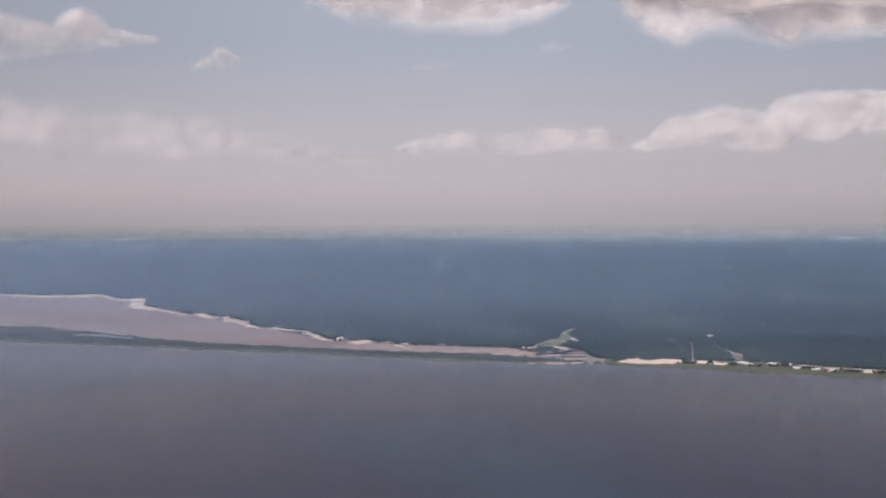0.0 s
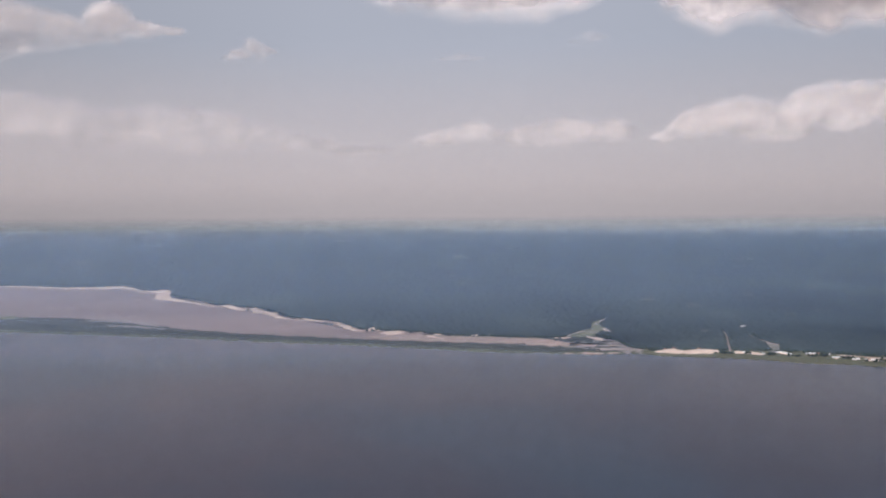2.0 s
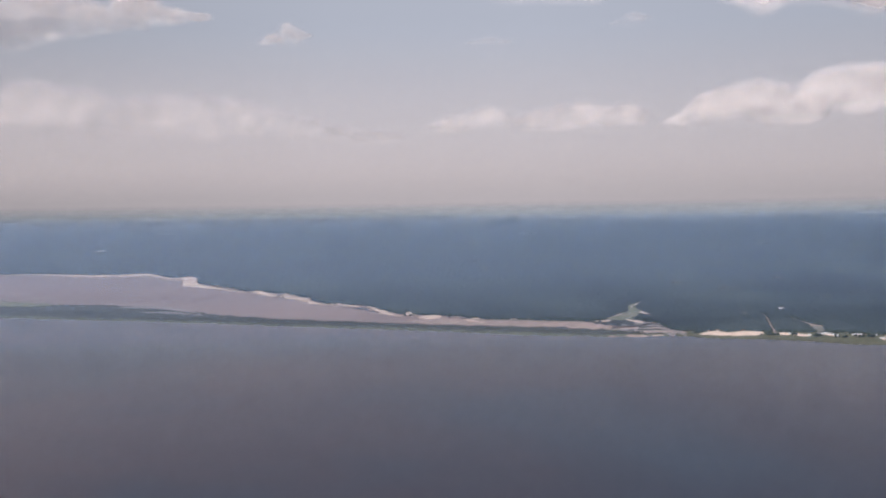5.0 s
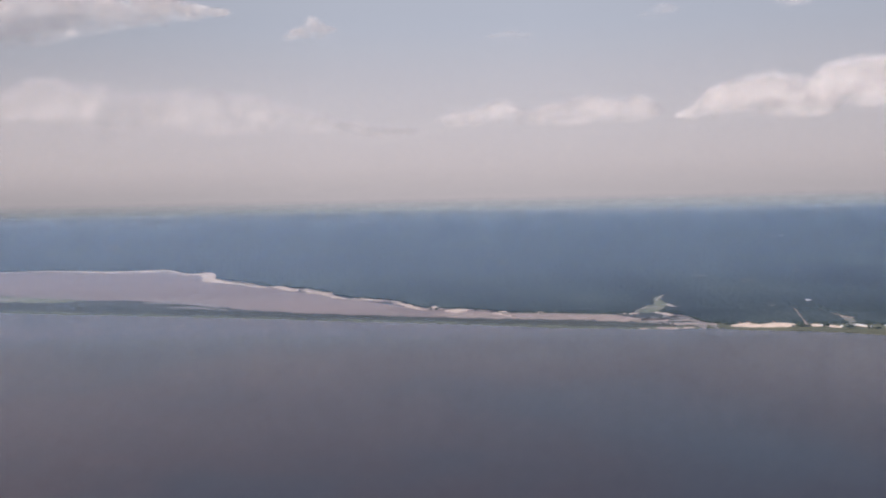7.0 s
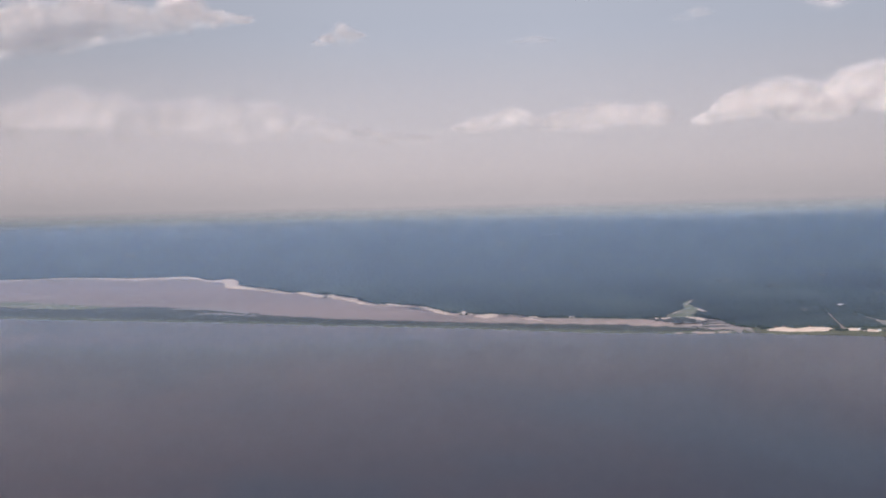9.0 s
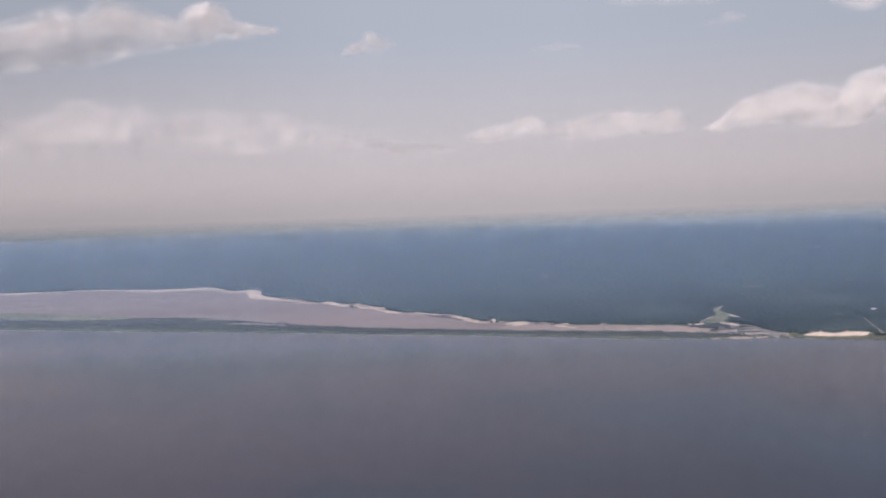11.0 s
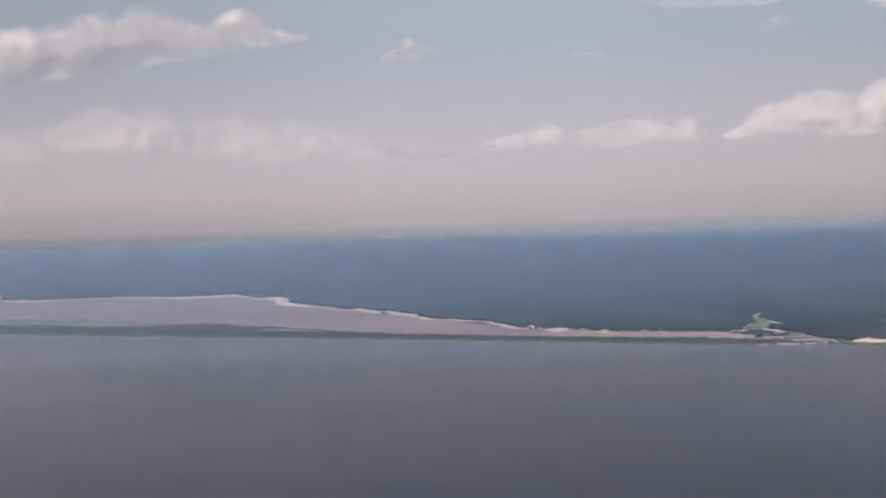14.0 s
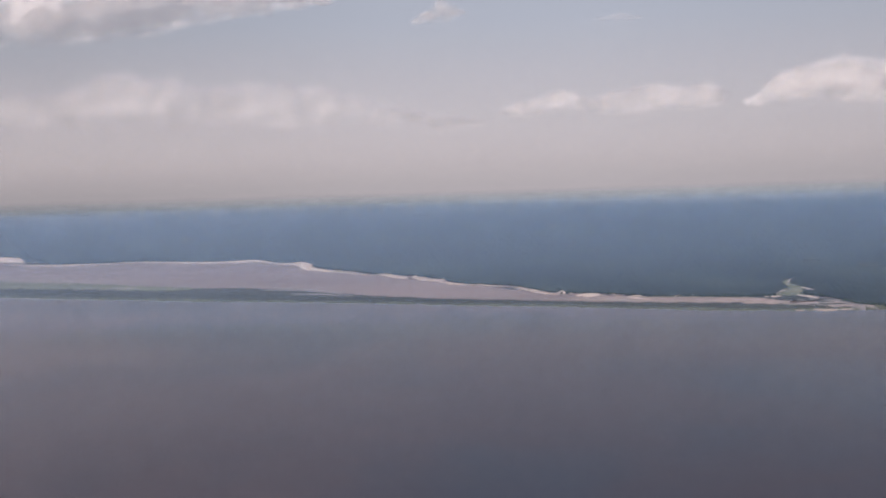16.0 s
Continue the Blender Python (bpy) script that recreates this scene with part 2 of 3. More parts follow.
def smooth_ring(points, step, wobble, seed, closed=True):
    """A Catmull-Rom line through the points, cut into short steps and roughened."""
    n, out = len(points), []
    for k in range(n if closed else n - 1):
        p = [Vector(points[(k + j) % n] if closed else points[min(max(k + j, 0), n - 1)]) for j in (-1, 0, 1, 2)]
        cuts = max(1, int((p[2] - p[1]).length / step))
        for c in range(cuts):
            t = c / cuts
            q = 0.5 * (2 * p[1] + (p[2] - p[0]) * t + (2 * p[0] - 5 * p[1] + 4 * p[2] - p[3]) * t * t + (3 * p[1] - p[0] - 3 * p[2] + p[3]) * t ** 3)
            big, small = (rough(q.x, q.y, 16, seed), rough(q.x, q.y, 16, seed + 9)), (rough(q.x, q.y, 5, seed), rough(q.x, q.y, 5, seed + 9))
            q += Vector((big[0] + 0.6 * small[0], 2.6 * big[1] + 2.6 * small[1])) * wobble
            out.append(q)
    if not closed:
        out.append(Vector(points[-1]))
    return out


def bank(name, points, z, material, label, category, wobble=2.0, step=2.5, seed=0.0, depth=1.6, inset=0.0):
    """Low ground with an uneven outline: a top face and a sloping rim that runs down below the water."""
    ring = smooth_ring(points, step, wobble, seed)
    if inset:
        turn = math.copysign(inset, sum(a.x * b.y - b.x * a.y for a, b in zip(ring, ring[1:] + ring[:1])))
        ways = [(ring[(k + 1) % len(ring)] - ring[k - 1]).normalized() for k in range(len(ring))]
        ring = [p + Vector((-0.15 * w.y, w.x)) * turn for p, w in zip(ring, ways)]
    mid = sum(ring, Vector((0, 0))) / len(ring)
    bm = bmesh.new()
    top = [bm.verts.new((p.x, p.y, z)) for p in ring]
    low = []
    for k, p in enumerate(ring):
        t = (ring[(k + 1) % len(ring)] - ring[k - 1]).normalized()
        low.append(bm.verts.new((p.x + t.y * 1.2, p.y - t.x * 1.2, z - depth)))
    bm.faces.new(top)
    for k in range(len(ring)):
        j = (k + 1) % len(ring)
        bm.faces.new((top[k], low[k], low[j], top[j]))
    bmesh.ops.recalc_face_normals(bm, faces=bm.faces)
    bmesh.ops.triangulate(bm, faces=bm.faces)
    ob = part(name, bm, material)
    return tagged(ob, label, category, kind="structure")


def inside(px, py, poly):
    hit = np.zeros(px.shape, bool)
    for (x0, y0), (x1, y1) in zip(poly, poly[1:] + poly[:1]):
        if y0 != y1:
            hit ^= ((y0 > py) != (y1 > py)) & (px < (x1 - x0) * (py - y0) / (y1 - y0) + x0)
    return hit


def near_line(px, py, line):
    best = np.full(px.shape, 1e9)
    for (x0, y0), (x1, y1) in zip(line, line[1:]):
        dx, dy = x1 - x0, y1 - y0
        t = np.clip(((px - x0) * dx + (py - y0) * dy) / (dx * dx + dy * dy), 0, 1)
        best = np.minimum(best, np.hypot(px - x0 - t * dx, py - y0 - t * dy))
    return best


# ---- the plan ----
HUB = (-90.0, 0.0)  # bearings and distances below are from here
FAR = 4890.0
FOREST_FRONT = [(-2300, 2400), (-1700, 2090), (-1330, 1860), (-1268, 1826), (-1222, 1792), (-1132, 1624), (-1041, 1552), (-876, 1582), (-743, 1530), (-644, 1536),
                (-597, 1506), (-553, 1444), (-500, 1380), (-474, 1334), (-404, 1256), (-359, 1192), (-305, 1162), (-262, 1105),
                (-218, 1022), (-169, 1000), (-123, 912), (-54, 888), (-35, 866), (-6, 856), (65, 838), (84, 843), (104, 850), (122, 856), (134, 830),
                (142, 770), (160, 757), (212, 754), (275, 743), (313, 727), (370, 697), (480, 640), (640, 560)]
MEADOW_PLAN = [(89, 841), (104, 870), (113, 892), (127, 910), (137, 960), (145, 976), (161, 1003), (142, 949), (143, 909), (144, 881), (134, 891), (125, 860), (115, 844), (98, 841)]
LAGOON_BEACHES = []  # outline, raggedness
LAGOON_BEACHES.append(([(-675, 1536), (-645, 1554), (-607, 1512), (-574, 1460), (-545, 1440), (-542, 1464), (-529, 1469), (-498, 1403), (-481, 1339), (-455, 1293), (-434, 1283), (-416, 1259), (-399, 1240), (-372, 1193), (-355, 1172), (-364, 1165), (-387, 1189), (-415, 1224), (-438, 1242), (-469, 1271), (-491, 1291), (-507, 1351), (-532, 1400), (-556, 1413), (-585, 1455), (-621, 1494), (-653, 1509)], 0.45))
LAGOON_BEACHES.append(([(-355, 1180), (-348, 1195), (-334, 1179), (-318, 1147), (-306, 1135), (-308, 1103), (-325, 1125), (-340, 1152)], 0.5))
LAGOON_BEACHES.append(([(-299, 1131), (-297, 1153), (-285, 1123), (-273, 1116), (-260, 1084), (-254, 1104), (-250, 1061), (-233, 1038), (-220, 1013), (-212, 1010), (-225, 1005), (-243, 1023), (-255, 1048), (-270, 1071), (-282, 1075)], 0.5))
LAGOON_BEACHES.append(([(-211, 1022), (-202, 1018), (-188, 1000), (-176, 985), (-189, 986), (-204, 1004)], 0.3))
LAGOON_BEACHES.append(([(-166, 985), (-157, 974), (-148, 947), (-140, 941), (-133, 921), (-121, 892), (-129, 891), (-142, 914), (-153, 937), (-160, 963)], 0.5))
LAGOON_BEACHES.append(([(-118, 899), (-117, 921), (-112, 928), (-108, 906), (-112, 892)], 0.4))
LAGOON_BEACHES.append(([(-102, 878), (-96, 887), (-87, 898), (-77, 893), (-78, 869), (-90, 858), (-96, 865)], 0.4))
LAGOON_BEACHES.append(([(-63, 886), (-59, 892), (-59, 872), (-62, 872)], 0.3))
LAGOON_BEACHES.append(([(-54, 859), (-46, 861), (-40, 850), (-34, 832), (-41, 836), (-50, 846)], 0.4))
LAGOON_BEACHES.append(([(-44, 872), (-37, 871), (-35, 863), (-42, 863)], 0.3))
LAGOON_BEACHES.append(([(-6, 857), (1, 863), (1, 848), (-5, 847)], 0.3))
LAKE_BEACHES = []
LAKE_BEACHES.append(([(155, 741), (164, 754), (174, 762), (180, 757), (184, 750), (191, 754), (201, 758), (211, 754), (215, 746), (210, 732), (201, 727), (188, 728), (176, 728), (165, 733)], "broad pale sand beach on the lake"))
LAKE_BEACHES.append(([(227, 746), (234, 747), (237, 739), (242, 744), (245, 736), (250, 726), (243, 720), (236, 727), (228, 728), (224, 733)], "pale sand beach beside a village"))
LAKE_BEACHES.append(([(258, 732), (268, 740), (270, 730), (269, 717), (265, 720), (261, 726)], "pale sand landing beside a village"))
LAKE_BEACHES.append(([(282, 725), (291, 733), (296, 730), (291, 722), (282, 719)], "small pale sand beach between trees"))
LAKE_BEACHES.append(([(299, 710), (303, 709), (302, 701), (296, 700)], "small pale sand landing beside trees"))
LAKE_BEACHES.append(([(309, 725), (316, 720), (323, 714), (335, 708), (351, 702), (369, 693), (388, 683), (385, 677), (365, 685), (346, 692), (331, 699), (320, 707), (311, 714)], "long thin pale sand beach before the forest"))
LAKE_BEACHES.append(([(310, 698), (318, 702), (315, 695), (309, 693)], "small pale sand landing beside trees"))
LAKE_BEACHES.append(([(318, 695), (325, 699), (331, 691), (324, 684), (319, 688)], "pale sand yard between trees"))
LAKE_BEACHES.append(([(351, 695), (360, 696), (357, 686), (350, 676), (345, 678), (346, 686)], "pale sand yard of a village"))
TRACK_LINES = [[(260, 873), (250, 835), (237, 790), (222, 736)], [(276, 843), (273, 823), (275, 807), (274, 785), (280, 778)]]
YARD = [(272, 789), (279, 778), (276, 761), (260, 729), (257, 732)]
CLEARINGS = [(-8, 2674, 16, 30), (-23, 1748, 9, 9), (-8, 1529, 7, 8), (227, 3421, 40, 21), (-534, 3911, 53, 18), (-1104, 2404, 19, 32), (-1313, 3551, 43, 17), (-870, 2384, 43, 19), (577, 1394, 9, 11), (428, 1276, 7, 7), (299, 1114, 16, 5), (260, 1220, 8, 5), (805, 2408, 35, 18), (385, 1011, 9, 6), (-419, 1999, 11, 12), (439, 1043, 12, 4), (563, 1106, 7, 8), (237, 865, 4, 3), (289, 899, 3, 4), (426, 848, 7, 3), (301, 1136, 8, 4), (257, 1202, 13, 5)]
BARE = (0, 2, 5, 18)  # the clearings of bare ground



def to_bearing(x, y):
    return np.arctan2(np.asarray(x) - HUB[0], np.asarray(y) - HUB[1])


_fx, _fy = np.array(FOREST_FRONT, float).T
FRONT_B, FRONT_R = to_bearing(_fx, _fy), np.hypot(_fx - HUB[0], _fy - HUB[1])
_order = np.argsort(FRONT_B)
FRONT_B, FRONT_R = FRONT_B[_order], FRONT_R[_order]


def front(b):
    return np.interp(b, FRONT_B, FRONT_R)


def rise(r, b):
    """Lifts the far land so its skyline fits the camera's view, higher in the west."""
    swell = np.interp(np.degrees(b), (-40, -14, -8, 4, 14, 28, 40), (93.0, 92.0, 90.0, 72.0, 66.0, 80.0, 84.0))
    return swell * (np.clip((r - 3200.0) / 1700.0, 0, 1.02)) ** 1.5


# ---- ground, water ----
def sheet(name, bearings, radii, height, material, ring=False):
    """A polar sheet round the hub; radii is a row of distances for each bearing, height a function of bearing and distance."""
    b = np.repeat(bearings[:, None], radii.shape[1], 1)
    x, y = HUB[0] + radii * np.sin(b), HUB[1] + radii * np.cos(b)
    z = height(b, radii, x, y)
    n, m = radii.shape
    i = np.arange(n * m).reshape(n, m)
    j = np.roll(i, -1, 0) if ring else i
    a = (i, np.roll(i, -1, 0)) if ring else (i[:-1], i[1:])
    quads = np.stack([a[0][:, :-1], a[0][:, 1:], a[1][:, 1:], a[1][:, :-1]], -1).reshape(-1, 4)
    return mesh_object(name, np.stack([x, y, z], -1).reshape(-1, 3).tolist(), quads.tolist(), material)


def ground_height(b, r, x, y):
    f = front(b)
    shore = np.clip((r - (f - 14)) / 14, 0, 1)
    land = np.where((b > -1.0) & (b < 0.95), shore, 0.0)
    return -1.6 + land * 1.95 + rise(r, b) * (land > 0)


gb = np.linspace(-math.pi, math.pi, 721)[:-1]
gr = np.concatenate([np.linspace(1.0, 500, 6), 1 / np.linspace(1 / 560, 1 / FAR, 150)])
ground = sheet("ground", gb, np.repeat(gr[None], len(gb), 0), ground_height, SOIL, ring=True)
tagged(ground, "dark soil and lake bed under the plain", "ground", kind="structure")

bm = bmesh.new()
bmesh.ops.create_circle(bm, cap_ends=True, radius=4880, segments=180, matrix=Matrix.Translation((HUB[0], HUB[1], 0)))
water = part("water", bm, LAKE)
tagged(water, "calm grey-brown lake with faint ripples", "lake", kind="structure")

bank("lagoon", [(-1500, 1880), (-1200, 1690), (-1020, 1535), (-860, 1560), (-730, 1510), (-620, 1500), (-500, 1372), (-430, 1240), (-340, 1150),
                (-215, 1010), (-130, 905), (-60, 870), (-40, 832), (-90, 822), (-190, 850), (-300, 890), (-400, 960), (-640, 1060), (-1000, 1200), (-1500, 1400)],
     0.06, LAGOON, "shallow brown lagoon behind the spit", "lagoon", wobble=0, step=20, depth=0.05)

# ---- banks, beaches and flats ----
bank("marsh_spit", [(-1500, 1290), (-1000, 1075), (-830, 1016), (-728, 980), (-606, 945), (-492, 912), (-390, 886), (-281, 853), (-184, 823), (-89, 794), (8, 760), (89, 746), (146, 750),
                    (120, 764), (77, 775), (8, 802), (-47, 815), (-165, 849), (-263, 888), (-330, 925), (-400, 985), (-500, 1030), (-586, 1050), (-700, 1095), (-980, 1190), (-1500, 1440)],
     0.40, MARSH, "dark marshy spit between lake and lagoon", "spit", wobble=1.2, seed=2)
bank("reed_fringe", [(-1000, 1060), (-728, 968), (-606, 934), (-492, 900), (-390, 875), (-281, 843), (-184, 814), (-89, 785), (8, 751), (89, 738), (140, 742),
                     (100, 752), (8, 768), (-89, 800), (-281, 865), (-492, 925), (-728, 995), (-1000, 1090)],
     0.16, REED, "pale green reeds along the edge of the spit", "reeds", wobble=1.0, seed=3)
bank("green_flat", [(-1150, 1330), (-892, 1190), (-737, 1124), (-643, 1075), (-560, 1038), (-600, 1022), (-715, 1056), (-820, 1082), (-1000, 1155), (-1150, 1225)],
     0.95, MEADOW, "green grassy flat on the spit", "meadow", wobble=2, seed=4)
bank("mud_pool", [(-470, 1000), (-420, 985), (-380, 955), (-350, 938), (-368, 962), (-410, 1002), (-450, 1014)], 0.45, DELTA, "pale mud pool on the spit", "mudflat", wobble=1, seed=5)
bank("mud_pool", [(-425, 950), (-385, 935), (-345, 915), (-350, 925), (-395, 955)], 0.45, DELTA, "narrow pale mud pool on the spit", "mudflat", wobble=1, seed=6)
bank("mudflat", [(-110, 862), (-60, 874), (-26, 856), (9, 850), (65, 838), (80, 815), (96, 792), (100, 776), (77, 773), (8, 800), (-47, 813), (-100, 835)],
     0.36, MUD, "pinkish-brown drying mudflat beside the spit", "mudflat", wobble=2, seed=7)
bank("marsh_edge", [(62, 836), (84, 845), (104, 852), (122, 858), (133, 838), (120, 815), (102, 805), (82, 818)], 0.40, MARSH, "dark marsh between meadow and mudflat", "marsh", wobble=1.2, seed=7.5)
bank("delta_flat", [(94, 790), (112, 806), (124, 822), (138, 808), (136, 780), (150, 752), (128, 748), (100, 765), (86, 776)],
     0.44, DELTA, "mud and sand at the mouth of a stream", "mudflat", wobble=3, seed=8)
bank("sandbar", [(76, 741), (90, 735), (118, 733), (124, 739), (100, 743)], 0.2, WET_SAND, "thin sandbar lying off the spit", "sandbar", wobble=1, seed=9)
bank("wet_meadow", MEADOW_PLAN, 0.5, MEADOW, "light green meadow at a stream mouth", "meadow", wobble=0.9, seed=10)

beach = "pale sand beach at the edge of the forest"
bank("sand_beach", [(-1500, 1940), (-1330, 1850), (-1268, 1824), (-1225, 1790), (-1134, 1622), (-1041, 1556), (-876, 1586), (-743, 1532), (-649, 1536),
                    (-640, 1498), (-732, 1496), (-862, 1549), (-1020, 1512), (-1150, 1604), (-1250, 1700), (-1500, 1850)], 0.5, SAND, beach, "beach", wobble=1.5, seed=11)
for k, (plan, ragged) in enumerate(LAGOON_BEACHES):
    bank("sand_beach", plan, 0.55, SAND, beach, "beach", wobble=2.4 * ragged, step=1.2, seed=12.3 + 1.7 * k, inset=4.0)
bank("sand_strand", [(-640, 1516), (-560, 1436), (-500, 1366), (-462, 1304), (-404, 1240), (-356, 1180), (-305, 1146), (-262, 1088), (-218, 1010), (-169, 986), (-123, 902), (-90, 890), (-54, 876),
                     (-56, 869), (-92, 880), (-127, 894), (-173, 974), (-222, 1000), (-266, 1074), (-309, 1132), (-360, 1166), (-408, 1226), (-466, 1290), (-504, 1352), (-564, 1424), (-642, 1504)],
     0.5, MUD, "thin strand of damp sand under the forest", "beach", wobble=1.2, step=2.0, seed=14)
for k, (x, y, rx, ry) in enumerate([(-131, 951, 2.5, 4), (-61, 890, 5, 4), (-3, 865, 5.5, 8), (15, 860, 2, 4), (80, 837, 1.5, 5), (87, 833, 2.5, 4), (93, 837, 3, 4), (53, 850, 2, 4),
                                    (-104, 902, 2, 5), (-22, 868, 2, 4)]):
    ring = [(x + rx * math.cos(a), y + ry * math.sin(a)) for a in np.linspace(0, 2 * math.pi, 8)[:-1]]
    bank("sand_patch", ring, 0.62, SAND, "small pale sand patch beside the mudflat", "sand", wobble=0.5, seed=15 + k)
bank("sand_patch", [(111, 844), (117, 840), (124, 824), (120, 816), (113, 832)], 0.64, SAND, "pale sand lip of the meadow", "sand", wobble=0.8, seed=17)
bank("sand_patch", [(138, 904), (142, 892), (144, 880), (139, 886)], 0.64, SAND, "pale sand lip of the meadow", "sand", wobble=0.8, seed=18)
bank("sand_patch", [(85, 830), (94, 836), (94, 830), (86, 825)], 0.660, WET_SAND, "thin pale sand rim of the meadow", "sand", wobble=0.4, step=1.5, seed=90, inset=2.2)
bank("sand_patch", [(92, 853), (103, 871), (115, 887), (116, 882), (103, 865), (94, 848)], 0.666, WET_SAND, "thin pale sand rim of the meadow", "sand", wobble=0.4, step=1.5, seed=91, inset=2.2)
bank("sand_patch", [(141, 911), (143, 895), (145, 879), (141, 877), (139, 897)], 0.672, WET_SAND, "thin pale sand rim of the meadow", "sand", wobble=0.4, step=1.5, seed=92, inset=2.2)
bank("sand_patch", [(137, 946), (144, 967), (160, 997), (162, 994), (146, 964), (138, 941)], 0.678, WET_SAND, "thin pale sand rim of the meadow", "sand", wobble=0.4, step=1.5, seed=93, inset=2.2)

# the inhabited shore
bank("shore_grass", [(134, 743), (145, 735), (156, 727), (179, 719), (202, 714), (224, 708), (245, 697), (264, 686), (284, 678), (305, 674), (324, 666), (351, 658), (375, 645), (520, 566), (640, 500), (640, 570), (480, 650), (370, 705), (313, 735), (212, 762), (160, 764)],
     0.42, SHORE, "olive grassy strip along the lake shore", "grass", wobble=0.7, seed=20)
bank("cleared_yard", YARD, 0.9, SCRUB, "brownish cleared slope above the village", "clearing", wobble=0.8, seed=33, depth=1.2)
for k, (plan, words) in enumerate(LAKE_BEACHES):
    bank("lake_beach", plan, 0.6 + 0.006 * k, SAND, words, "beach", wobble=0.45, step=1.2, seed=21 + 1.3 * k, inset=3.0)

for line, wide in zip(TRACK_LINES, (0.35, 1.1)):
    mid = smooth_ring(line, 6, 0.6, 30, closed=False)
    bm, rows = bmesh.new(), []
    for k, p in enumerate(mid):
        t = (mid[min(k + 1, len(mid) - 1)] - mid[max(k - 1, 0)]).normalized()
        w = wide * (0.5 + 0.9 * k / len(mid))
        rows.append([bm.verts.new((p.x - s * t.y * w, p.y + s * t.x * w, z)) for s, z in ((-1.6, -0.3), (-1, 1.4), (0, 1.55), (1, 1.4), (1.6, -0.3))])
    for a, b in zip(rows, rows[1:]):
        for k in range(4):
            bm.faces.new((a[k], a[k + 1], b[k + 1], b[k]))
    bmesh.ops.recalc_face_normals(bm, faces=bm.faces)
    tagged(part("dirt_track", bm, TRACK), "reddish dirt track leading into the forest", "track", kind="structure")


# ---- forest ----
def crowns(x, y, cell, seed):
    """Rounded crown bumps, 0 to 1, on a jittered grid of that cell."""
    gx, gy = np.floor(x / cell), np.floor(y / cell)
    best = np.zeros(x.shape)
    for dx in (-1, 0, 1):
        for dy in (-1, 0, 1):
            cx, cy = gx + dx, gy + dy
            h1 = np.modf(np.abs(np.sin(cx * 127.1 + cy * 311.7 + seed) * 43758.5453))[0]
            h2 = np.modf(np.abs(np.sin(cx * 269.5 + cy * 183.3 + seed) * 28001.8384))[0]
            h3 = np.modf(np.abs(np.sin(cx * 419.2 + cy * 371.9 + seed) * 16807.1231))[0]
            d2 = ((x / cell - cx - h1) ** 2 + (y / cell - cy - h2) ** 2) / (0.35 + 0.55 * h3)
            best = np.maximum(best, np.sqrt(np.clip(1 - d2, 0, 1)) * (0.55 + 0.45 * h3))
    return best


def open_ground(x, y):
    """True where no trees stand."""
    mx, my = np.mean(MEADOW_PLAN, axis=0)
    bare = inside(x, y, MEADOW_PLAN)
    for plan, _ in LAGOON_BEACHES + LAKE_BEACHES:
        bare |= inside(x, y, plan)
    for line, wide in zip(TRACK_LINES, (1.6, 3.0)):
        bare |= near_line(x, y, line) < wide
    bare |= inside(x, y, YARD)
    for cx, cy, rx, ry in CLEARINGS:
        wob = 0.35 * np.sin(x * 7.0 / rx + cy) + 0.3 * np.sin(y * 5.0 / ry + x * 3.0 / rx)
        bare |= ((x - cx) / rx) ** 2 + ((y - cy) / ry) ** 2 + wob < 1
    return bare


def canopy_height(b, r, x, y):
    size = np.clip(r / 800.0, 1.0, 3.5)
    tall = 1.1 + 1.4 * crowns(x, y, 5.2, 1.0) + 1.2 * crowns(x, y, 11.0, 5.0) * (r > 900) + 0.8 * np.sin(x / 37.0 + np.sin(y / 53.0)) * np.sin(y / 61.0)
    tall *= np.clip(near_line(x, y, MEADOW_PLAN + MEADOW_PLAN[:1]) / 24, 0.12, 1)
    tall *= np.clip((4300.0 - r) / 900.0, 0.12, 1)
    z = 0.35 + rise(r, b) + tall * np.clip((r - front(b)) / 3.0, 0.15, 1) * size ** 0.4
    return np.where(open_ground(x, y), rise(r, b) - 0.4, z)


fb = np.linspace(radians(-50), radians(43), 1150)
step = np.linspace(0, 1, 330)
edge = front(fb) + 2.5 * np.sin(fb * 900) + 2.0 * np.sin(fb * 2300 + 1)
fr = 1 / (1 / edge[:, None] * (1 - step) + step / FAR)
tagged(sheet("forest", fb, fr, canopy_height, CANOPY), "dense dark green forest spreading to the skyline", "forest", kind="stuff")

# clearings are raised to treetop height so the camera sees them
for k, (cx, cy, rx, ry) in enumerate(CLEARINGS):
    r = math.hypot(cx - HUB[0], cy - HUB[1])
    ring = [(cx + 0.95 * rx * math.cos(a), cy + 0.95 * ry * math.sin(a)) for a in np.linspace(0, 2 * math.pi, 9)[:-1]]
    bank("clearing", ring, 3.3 * min(max(r / 800, 1), 3.5) ** 0.4 + float(rise(r, float(to_bearing(cx, cy)))), PALE_GROUND if k in BARE else CLEARED, "pale cleared ground within the forest", "clearing", wobble=rx * 0.1, step=rx * 0.4, seed=40 + k, depth=3.5)


